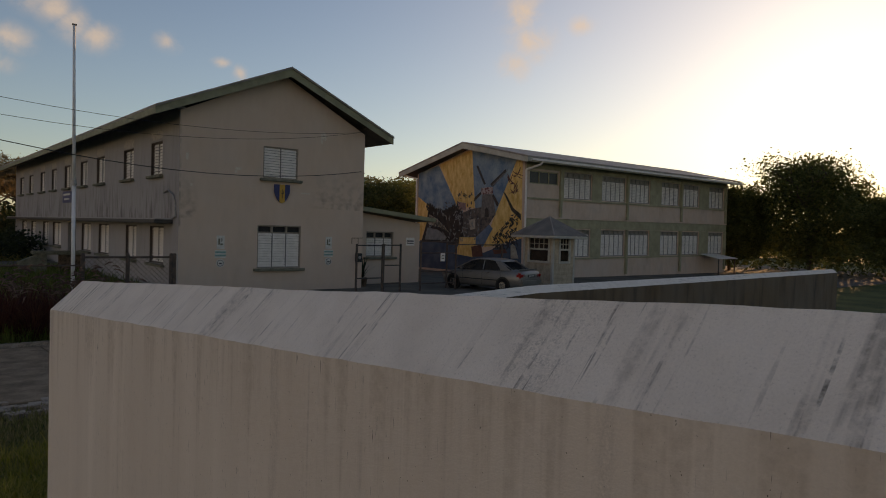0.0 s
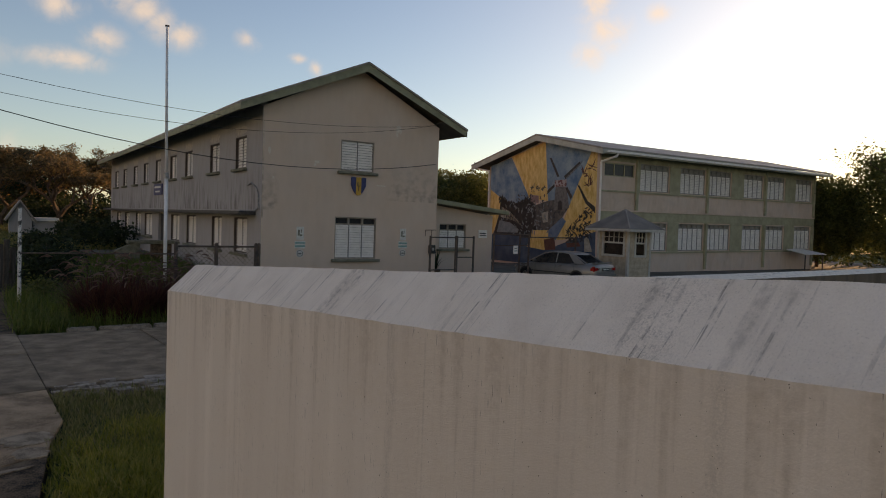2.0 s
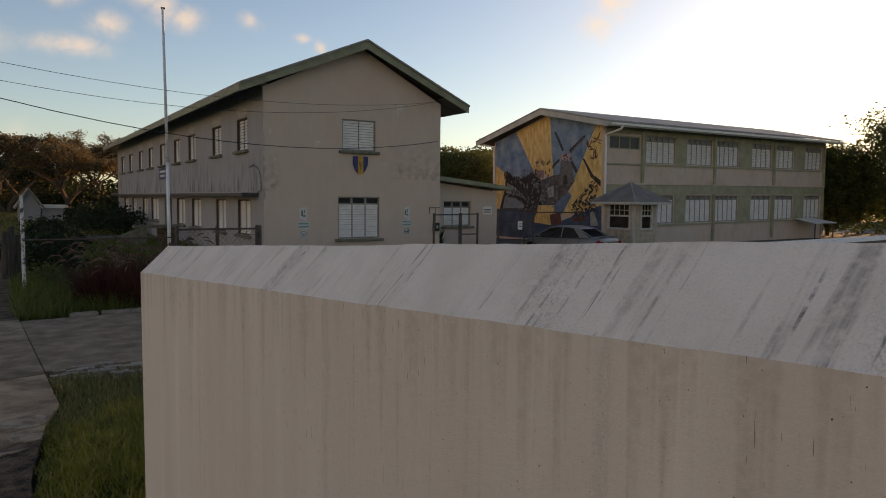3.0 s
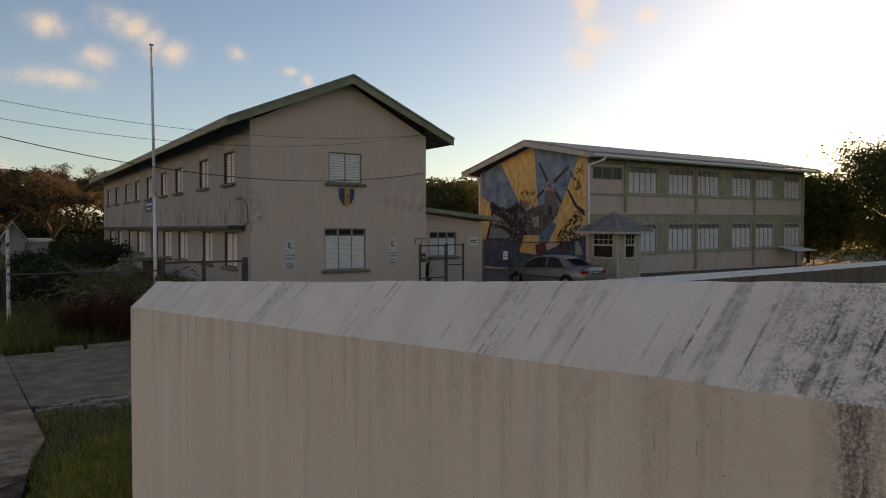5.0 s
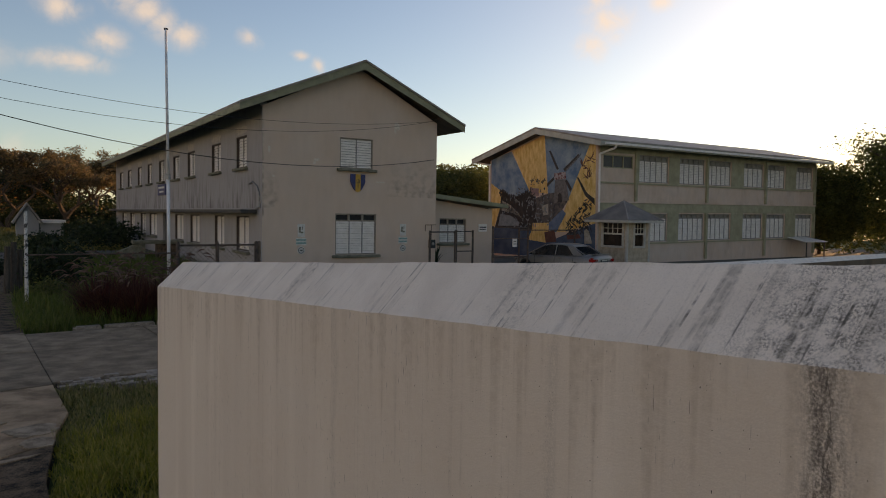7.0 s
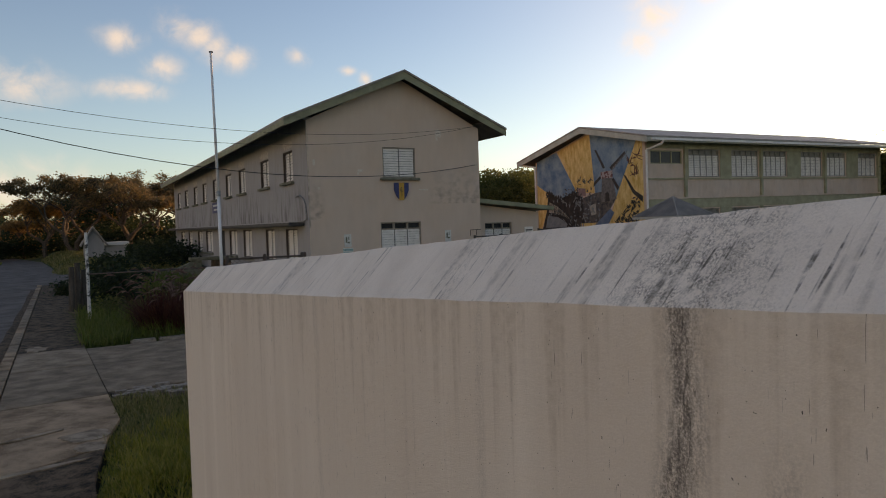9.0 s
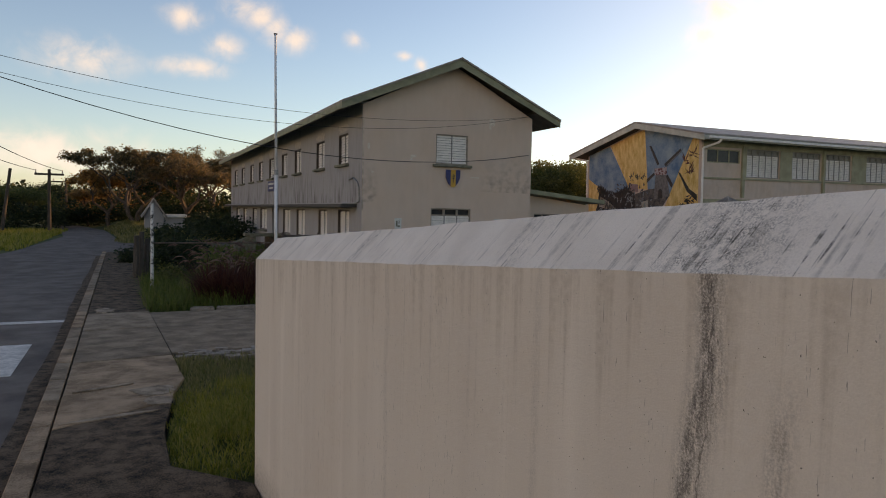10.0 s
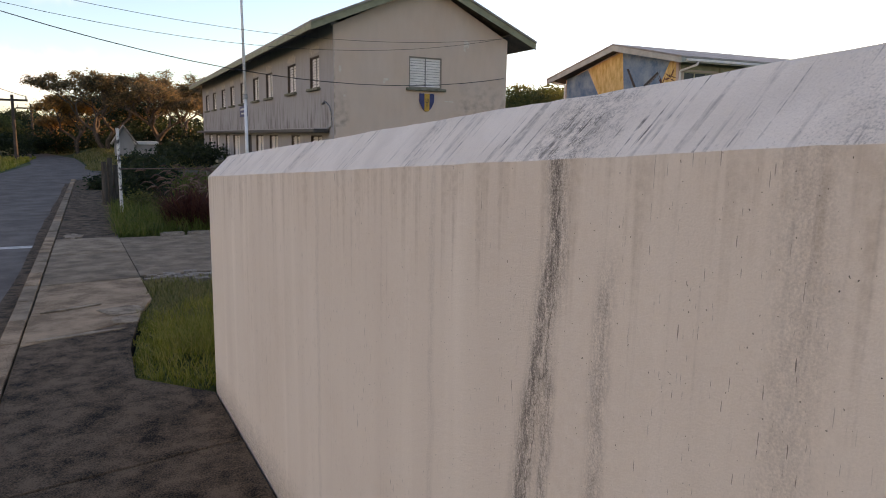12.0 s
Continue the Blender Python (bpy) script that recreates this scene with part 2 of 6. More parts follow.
def boundary_render(name, base, coping=False):
    """Old painted render of the roadside wall: drips from the top edge, gritty dark runs, hair cracks and pocks; on the coping, sparse streaks down the slope and black lichen."""
    m = bpy.data.materials.new(name)
    m.use_nodes = True
    n, l = m.node_tree.nodes, m.node_tree.links
    p = n["Principled BSDF"]
    p.inputs["Roughness"].default_value, p.inputs["Specular IOR Level"].default_value = 0.9, 0.2
    geo = n.new("ShaderNodeNewGeometry")
    sep = n.new("ShaderNodeSeparateXYZ")
    l.new(geo.outputs["Position"], sep.inputs[0])
    Y, Z = sep.outputs["Y"], sep.outputs["Z"]

    def calc(op, a, b=0.0, c=0.0):
        t = n.new("ShaderNodeMath")
        t.operation = op
        for i, v in enumerate((a, b, c)):
            if isinstance(v, (int, float)):
                t.inputs[i].default_value = v
            else:
                l.new(v, t.inputs[i])
        return t.outputs["Value"]

    def ramp(v, lo, hi, top=1.0, soft=False):
        t = n.new("ShaderNodeMapRange")
        if soft:
            t.interpolation_type = "SMOOTHSTEP"
        t.inputs["From Min"].default_value, t.inputs["From Max"].default_value = lo, hi
        t.inputs["To Max"].default_value = top
        l.new(v, t.inputs["Value"])
        return t.outputs["Result"]

    def grainy(scale, detail=4, rough=0.5, shift=0.0):
        mp = n.new("ShaderNodeMapping")
        mp.inputs["Scale"].default_value = scale
        mp.inputs["Location"].default_value = (shift, shift, shift)
        l.new(geo.outputs["Position"], mp.inputs["Vector"])
        t = n.new("ShaderNodeTexNoise")
        t.inputs["Scale"].default_value, t.inputs["Detail"].default_value, t.inputs["Roughness"].default_value = 1.0, detail, rough
        l.new(mp.outputs["Vector"], t.inputs["Vector"])
        return t.outputs["Fac"]

    def tint(colour, fac, other):
        t = n.new("ShaderNodeMixRGB")
        l.new(fac, t.inputs["Fac"])
        if isinstance(colour, tuple):
            t.inputs["Color1"].default_value = (*colour, 1)
        else:
            l.new(colour, t.inputs["Color1"])
        t.inputs["Color2"].default_value = (*other, 1)
        return t.outputs["Color"]

    both = lambda *v: functools.reduce(lambda a, b: calc("MULTIPLY", a, b), v)
    grit = grainy((230, 230, 230), 5, 0.65)
    coarse = grainy((45, 45, 45), 5, 0.6)
    cloudy = grainy((1.6, 1.6, 1.6), 5)
    if coping:
        col = tint(base, ramp(grainy((7, 7, 7), 6), 0.4, 0.7, 0.35), (0.6, 0.52, 0.44))
        streak = grainy((2.5, 34, 2.5), 3, 0.55)
        thin = grainy((3.0, 75, 3.0), 2, 0.5, 7.0)
        where = ramp(grainy((1.2, 3.2, 1.2), 3, 0.5, 3.0), 0.39, 0.58)
        col = tint(col, both(ramp(streak, 0.54, 0.7, 0.75), where, ramp(coarse, 0.3, 0.58)), (0.2, 0.175, 0.15))
        col = tint(col, both(ramp(thin, 0.625, 0.695, 0.9), where, ramp(coarse, 0.38, 0.6)), (0.12, 0.108, 0.096))
        for at, wide, dark in ((-1.42, 0.2, 0.75), (-0.72, 0.12, 0.3), (-2.1, 0.2, 0.4), (-2.9, 0.2, 0.3), (0.55, 0.1, 0.3)):
            near = ramp(calc("ABSOLUTE", calc("SUBTRACT", Y, at)), wide, wide * 0.25, dark, True)
            col = tint(col, both(near, ramp(grit, 0.42, 0.6), ramp(coarse, 0.36, 0.62)), (0.09, 0.082, 0.075))
        col = tint(col, both(ramp(grit, 0.6, 0.68, 0.5), ramp(cloudy, 0.4, 0.65)), (0.16, 0.14, 0.12))
    else:
        under = calc("SUBTRACT", 1.7277, calc("MULTIPLY_ADD", Y, 0.0645, Z))
        band = grainy((4.5, 4.5, 0.25), 4)
        col = tint(base, ramp(band, 0.42, 0.68, 0.3), (0.6, 0.5, 0.42))
        col = tint(col, ramp(grainy((5, 5, 0.3), 3, 0.5, 5.0), 0.55, 0.75, 0.4), (0.9, 0.8, 0.7))
        col = tint(col, both(ramp(cloudy, 0.45, 0.7, 0.3), ramp(coarse, 0.3, 0.7)), (0.58, 0.44, 0.33))
        # drips under the top edge, each of its own length
        reach = ramp(grainy((16, 16, 0.05), 4, 0.6, 2.0), 0.42, 0.75, 0.7)
        drip = both(ramp(calc("SUBTRACT", reach, under), 0.0, 0.3, 0.5, True), ramp(coarse, 0.2, 0.7))
        col = tint(col, drip, (0.42, 0.33, 0.25))
        thin = both(ramp(grainy((70, 70, 0.5), 2, 0.5, 9.0), 0.6, 0.72, 0.3), ramp(cloudy, 0.46, 0.64), ramp(coarse, 0.3, 0.6))
        col = tint(col, thin, (0.3, 0.25, 0.21))
        # the black run below the cracked coping and its fainter neighbours
        wob = calc("MULTIPLY", calc("SUBTRACT", grainy((6, 6, 3.5), 4), 0.5), 0.07)
        drift = calc("MULTIPLY", calc("MAXIMUM", calc("SUBTRACT", 1.62, Z), 0.0), 0.16)
        speck = calc("ADD", calc("MULTIPLY", grit, 0.55), calc("MULTIPLY", grainy((95, 95, 22), 5, 0.6), 0.45))
        for at, wide, dark, top, move in ((-1.435, 0.062, 0.8, 9.0, 1.0), (-1.425, 0.026, 0.85, 9.0, 1.0), (-1.45, 0.035, 0.8, 1.45, 0.25), (-1.6, 0.045, 0.55, 1.68, 0.3), (-1.98, 0.07, 0.3, 9.0, 0.2), (-2.4, 0.1, 0.3, 9.0, 0.0), (-0.9, 0.03, 0.2, 9.0, 0.0), (0.1, 0.03, 0.2, 9.0, 0.0)):
            d = calc("ABSOLUTE", calc("SUBTRACT", calc("ADD", calc("SUBTRACT", Y, at), wob), calc("MULTIPLY", drift, move)))
            run = both(ramp(d, wide, wide * 0.1, dark, True), ramp(speck, 0.4, 0.62))
            if top < 9:
                run = both(run, ramp(Z, top, top - 0.12))
            col = tint(col, run, (0.1, 0.082, 0.075))
        crack = calc("ABSOLUTE", calc("ADD", calc("SUBTRACT", calc("SUBTRACT", Y, -1.45), drift), calc("MULTIPLY", calc("SUBTRACT", grainy((14, 14, 7), 6, 0.65), 0.5), 0.12)))
        col = tint(col, ramp(crack, 0.003, 0.001, 0.6), (0.05, 0.04, 0.035))
        # short upright hair cracks, pocks, and a gritty band darker towards the foot
        hair = both(ramp(grainy((320, 320, 19), 2, 0.4), 0.71, 0.735, 0.8), ramp(grainy((2.2, 2.2, 1.2), 2, 0.5, 4.0), 0.46, 0.56))
        col = tint(col, hair, (0.09, 0.075, 0.065))
        col = tint(col, ramp(grainy((190, 190, 150), 1, 0.4, 8.0), 0.77, 0.79), (0.1, 0.085, 0.07))
        col = tint(col, both(ramp(calc("ADD", Z, calc("MULTIPLY", coarse, 0.4)), 0.38, 0.06, 0.95), ramp(grit, 0.38, 0.56)), (0.1, 0.075, 0.055))
    col = tint(col, ramp(grit, 0.3, 0.75, 0.16), (0.3, 0.25, 0.2))
    l.new(col, p.inputs["Base Color"])
    b = n.new("ShaderNodeBump")
    b.inputs["Strength"].default_value, b.inputs["Distance"].default_value = 0.6 if coping else 0.4, 0.004
    l.new(calc("ADD", calc("MULTIPLY", coarse, 1.2), grit), b.inputs["Height"])
    l.new(b.outputs["Normal"], p.inputs["Normal"])
    return m


M_WALL = boundary_render("cream_wall_render", (0.735, 0.642, 0.548))
# coping base paler than the wall: sky light on its top put into the colour
M_COPING = boundary_render("skylit_wall_coping", (0.88, 0.795, 0.7), coping=True)
# entrance wall face, much darker than the roadside wall
M_DARKWALL = streaked("dark_brown_wall_render", (0.17, 0.125, 0.09), (0.05, 0.04, 0.032), streak=(4.0, 4.0, 0.8), amount=0.8)
M_GABLE = streaked("beige_house_paint", (0.64, 0.49, 0.39), (0.25, 0.19, 0.155), mottle=0.3, streak=(1.3, 1.3, 0.8), amount=0.1, bump=0.1, run=(4.2, 4.2, 4.6), bite=(0.42, 0.7), stains=((12.75, 1.3, 2.71, 4.3, 0.6), (7.05, 0.45, 2.2, 3.7, 0.7), (13.6, 0.3, 2.7, 4.4, 0.6), (6.87, 0.07, 1.9, 6.2, 1.0)))
# base greyer and darker than the gable's beige, with streaks over it
M_LONG = streaked("grey_house_surface", (0.35, 0.335, 0.325), (0.14, 0.12, 0.11), streak=(3.0, 3.0, 0.45), amount=0.22, bump=0.1, mottle=0.5, run=(3.4, 3.4, 0.9), bite=(0.47, 0.64), stains=((6.9, 2.0, 2.19, 3.9, 0.85),))
M_BWALL = streaked("tan_house_paint", (0.62, 0.48, 0.39), (0.27, 0.19, 0.155), streak=(2.0, 2.0, 0.8), amount=0.3, bump=0.1, mottle=0.5, run=(1.2, 1.2, 1.4), stains=((25.3, 1.3, 2.9, 4.4, 0.6), (31.0, 3.0, 2.9, 3.7, 0.4), (38.0, 3.0, 2.9, 3.6, 0.4)))
M_GREEN = mat("sage_green_paint", (0.27, 0.25, 0.16), (0.38, 0.36, 0.235), 2.0, 0.75)
M_FASCIA = mat("weathered_green_fascia", (0.2, 0.2, 0.125), (0.3, 0.3, 0.19), 2.5, 0.7)
M_PALE = mat("pale_grey_board", (0.38, 0.38, 0.32), (0.52, 0.52, 0.45), 2.5, 0.7)
# soffit set near black, deepening the shade under the eaves by colour
M_SOFFIT = mat("shade_darkened_soffit", (0.05, 0.045, 0.04), (0.1, 0.09, 0.08), 2.0)
M_ROOF = mat("weathered_roof_sheet", (0.2, 0.175, 0.15), (0.33, 0.295, 0.26), 1.5, 0.6, 0.1)
M_WHITE = mat("white_louvre_paint", (0.7, 0.66, 0.6), (0.84, 0.8, 0.74), 4.0, 0.6)
M_FRAME = mat("dark_window_frame", (0.025, 0.022, 0.02), (0.06, 0.052, 0.045), 6.0, 0.6)
M_MULLION = mat("grey_window_mullion", (0.2, 0.19, 0.17), (0.3, 0.29, 0.26), 5, 0.7)
# dark brown for side window recesses; the reveal's shade is put into it
M_JAMB = mat("shaded_jamb_brown", (0.055, 0.04, 0.032), (0.11, 0.08, 0.062), 6.0, 0.7)
M_WOOD = mat("grey_brown_window_wood", (0.22, 0.185, 0.15), (0.34, 0.29, 0.24), 6.0, 0.7)
M_SILL = mat("mossy_sill", (0.13, 0.13, 0.09), (0.24, 0.23, 0.18), 5.0, 0.9)
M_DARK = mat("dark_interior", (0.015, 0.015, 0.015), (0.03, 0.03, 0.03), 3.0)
M_CONC = mat("grey_concrete", (0.16, 0.11, 0.073), (0.4, 0.285, 0.193), 3.2, 0.95, 0.35, 130, per_object=0.1, contrast=(0.3, 0.7), grit=0.6)
M_CONC_WARM = mat("sandy_brown_concrete", (0.2, 0.125, 0.076), (0.52, 0.34, 0.215), 2.4, 0.95, 0.35, 110, contrast=(0.36, 0.64), grit=0.65)
M_CONC_DARK = mat("dark_mouldy_concrete", (0.03, 0.021, 0.015), (0.21, 0.14, 0.092), 5.5, 0.95, 0.7, 95, per_object=0.08, contrast=(0.31, 0.64), grit=0.7)
M_JOINT = mat("dark_soil_in_joints", (0.01, 0.008, 0.006), (0.03, 0.023, 0.017), 9.0, 0.95, 0.4)
M_SAND = mat("pale_sandy_dust", (0.2, 0.14, 0.095), (0.46, 0.335, 0.235), 6.0, 0.95, 0.4, 90, contrast=(0.36, 0.62), grit=0.65)
M_RUBBLE = mat("pale_broken_concrete", (0.2, 0.155, 0.12), (0.42, 0.34, 0.27), 9, 0.9, 0.6, grit=0.6)
M_ASPHALT = mat("worn_asphalt", (0.125, 0.098, 0.08), (0.22, 0.177, 0.147), 1.6, 0.85, 0.3, 110, grit=0.55)
M_LINE = mat("white_road_paint", (0.46, 0.42, 0.37), (0.74, 0.68, 0.6), 8, 0.85)
M_EARTH = mat("dry_grass_ground", (0.045, 0.06, 0.02), (0.13, 0.14, 0.05), 0.5, 0.95, 0.4, 12)
M_YARD = mat("dusty_yard", (0.12, 0.11, 0.09), (0.2, 0.18, 0.15), 0.6, 0.95)
M_BARK = mat("grey_brown_bark", (0.06, 0.045, 0.035), (0.15, 0.115, 0.09), 5, 0.9, 0.5, stretch=(3, 3, 0.6))
M_POLE_WOOD = mat("old_pole_wood", (0.05, 0.042, 0.035), (0.11, 0.09, 0.075), 6, 0.9, 0.3, stretch=(4, 4, 0.5))
M_STEEL = mat("grey_galvanised_steel", (0.2, 0.2, 0.2), (0.36, 0.36, 0.35), 8, 0.45, metal=0.6)
M_RUST = mat("rusty_dark_pipe", (0.05, 0.04, 0.035), (0.13, 0.09, 0.07), 9, 0.8)
M_POLE = mat("flaking_white_pole_paint", (0.6, 0.59, 0.58), (0.82, 0.82, 0.82), 5, 0.5, stretch=(1, 1, 0.4))
M_WIRE = mat("black_cable", (0.015, 0.015, 0.017), (0.03, 0.03, 0.032), 5, 0.6)
M_LEAF_TREE = leaf_mat("dry_tree_leaves", (0.07, 0.065, 0.034), (0.15, 0.115, 0.056), (0.26, 0.165, 0.08))
# the low sun's orange glow is put into this leaf colour
M_LEAF_SUNLIT = leaf_mat("sunlit_orange_leaves", (0.14, 0.095, 0.04), (0.34, 0.18, 0.06), (0.5, 0.25, 0.08))
M_LEAF_GREEN = leaf_mat("green_tree_leaves", (0.06, 0.075, 0.02), (0.11, 0.125, 0.034), (0.17, 0.17, 0.05))
M_LEAF_DARK = leaf_mat("dark_shrub_leaves", (0.012, 0.025, 0.01), (0.025, 0.042, 0.014), (0.045, 0.06, 0.02))
M_GRASS = leaf_mat("lawn_grass", (0.16, 0.17, 0.015), (0.3, 0.28, 0.034), (0.46, 0.36, 0.1))
M_GRASS_DRY = leaf_mat("dry_lawn_grass", (0.13, 0.14, 0.03), (0.22, 0.19, 0.06), (0.33, 0.27, 0.12))
M_GRASS_TALL = leaf_mat("rough_grass", (0.06, 0.09, 0.012), (0.12, 0.16, 0.025), (0.2, 0.19, 0.06))
M_GRASS_RED = leaf_mat("purple_fountain_grass", (0.04, 0.012, 0.011), (0.095, 0.024, 0.018), (0.15, 0.06, 0.035))
M_PLUME = leaf_mat("grass_plumes", (0.14, 0.075, 0.055), (0.22, 0.13, 0.1), (0.3, 0.2, 0.15))

# ---- building tools ----
ORIGIN = {}


def thing(name, loc, label, category, group="", kind=""):
    ob = new(name)
    ob.location = loc
    ob.empty_display_size = 0.3
    ORIGIN[ob] = Vector(loc)
    return tagged(ob, label, category, group, kind)


def part(name, bm, material, parent=None, label="", smooth=False):
    """Links a bmesh, built in world coordinates, as one mesh under a thing or a part."""
    me = bpy.data.meshes.new(name)
    if parent is not None:
        bmesh.ops.translate(bm, verts=bm.verts, vec=-ORIGIN[parent])
    bm.normal_update()
    bm.to_mesh(me)
    bm.free()
    me.materials.append(material)
    if smooth:
        me.polygons.foreach_set("use_smooth", [True] * len(me.polygons))
    ob = new(name, me)
    if parent is not None:
        ob.parent = parent
        ORIGIN[ob] = ORIGIN[parent]
    if label:
        ob["label"] = label
    return ob


def box(bm, x0, x1, y0, y1, z0, z1, bevel=0.0):
    r = bmesh.ops.create_cube(bm, size=1)
    for v in r["verts"]:
        v.co = Vector((x0 + (v.co.x + 0.5) * (x1 - x0), y0 + (v.co.y + 0.5) * (y1 - y0), z0 + (v.co.z + 0.5) * (z1 - z0)))
    if bevel:
        bmesh.ops.bevel(bm, geom=list({e for v in r["verts"] for e in v.link_edges}), offset=bevel, segments=2, affect="EDGES")
    return bm


def boxes(*dims, bevel=0.0):
    bm = bmesh.new()
    for d in dims:
        box(bm, *d, bevel=bevel)
    return bm


def prism(points, direction, bm=None):
    """A flat outline pushed along a direction into a solid."""
    bm = bm or bmesh.new()
    d = Vector(direction)
    a = [bm.verts.new(p) for p in points]
    b = [bm.verts.new(Vector(p) + d) for p in points]
    bm.faces.new(a)
    bm.faces.new(b[::-1])
    for i in range(len(a)):
        j = (i + 1) % len(a)
        bm.faces.new((a[j], a[i], b[i], b[j]))
    bmesh.ops.recalc_face_normals(bm, faces=bm.faces)
    return bm


def tube(bm, p, q, r0, r1=None, sides=8, caps=True):
    """A tapered round bar from p to q."""
    p, q = Vector(p), Vector(q)
    r1 = r0 if r1 is None else r1
    d = (q - p).normalized()
    a = d.orthogonal().normalized()
    b = d.cross(a)
    rings = []
    for c, r in ((p, r0), (q, r1)):
        rings.append([bm.verts.new(c + (a * math.cos(t) + b * math.sin(t)) * r) for t in [2 * math.pi * i / sides for i in range(sides)]])
    for i in range(sides):
        j = (i + 1) % sides
        bm.faces.new((rings[0][i], rings[0][j], rings[1][j], rings[1][i]))
    if caps:
        bm.faces.new(rings[0][::-1])
        bm.faces.new(rings[1])
    return bm


def wall_mesh(o, u, n, length, z0, z1, thick, holes):
    """A wall that starts at o and runs along u, its outer face towards n, with holes (u0, u1, z0, z1) through it."""
    o, u, n = Vector(o), Vector(u), Vector(n)
    us = sorted({0.0, length, *[v for h in holes for v in h[:2]]})
    zs = sorted({z0, z1, *[v for h in holes for v in h[2:]]})
    solid = lambda i, j: 0 <= i < len(us) - 1 and 0 <= j < len(zs) - 1 and not any(
        h[0] - 1e-6 <= us[i] and us[i + 1] <= h[1] + 1e-6 and h[2] - 1e-6 <= zs[j] and zs[j + 1] <= h[3] + 1e-6 for h in holes)
    bm = bmesh.new()
    at = lambda a, d, z: bm.verts.new(o + u * a - n * d + Vector((0, 0, z)))
    quad = lambda *p: bm.faces.new([at(*q) for q in p])
    for i in range(len(us) - 1):
        for j in range(len(zs) - 1):
            if not solid(i, j):
                continue
            a, b, c, d = us[i], us[i + 1], zs[j], zs[j + 1]
            quad((a, 0, c), (b, 0, c), (b, 0, d), (a, 0, d))
            quad((a, thick, c), (a, thick, d), (b, thick, d), (b, thick, c))
            if not solid(i - 1, j):
                quad((a, 0, c), (a, 0, d), (a, thick, d), (a, thick, c))
            if not solid(i + 1, j):
                quad((b, 0, c), (b, thick, c), (b, thick, d), (b, 0, d))
            if not solid(i, j - 1):
                quad((a, 0, c), (a, thick, c), (b, thick, c), (b, 0, c))
            if not solid(i, j + 1):
                quad((a, 0, d), (b, 0, d), (b, thick, d), (a, thick, d))
    bmesh.ops.remove_doubles(bm, verts=bm.verts, dist=1e-4)
    bmesh.ops.recalc_face_normals(bm, faces=bm.faces)
    return bm


def oriented(bm, o, u, n, a0, a1, d0, d1, z0, z1):
    """A block in a wall's own axes: along it, outwards from it, up."""
    o, u, n = Vector(o), Vector(u), Vector(n)
    p, q = o + u * a0 + n * d0, o + u * a1 + n * d1
    return box(bm, min(p.x, q.x), max(p.x, q.x), min(p.y, q.y), max(p.y, q.y), z0, z1)


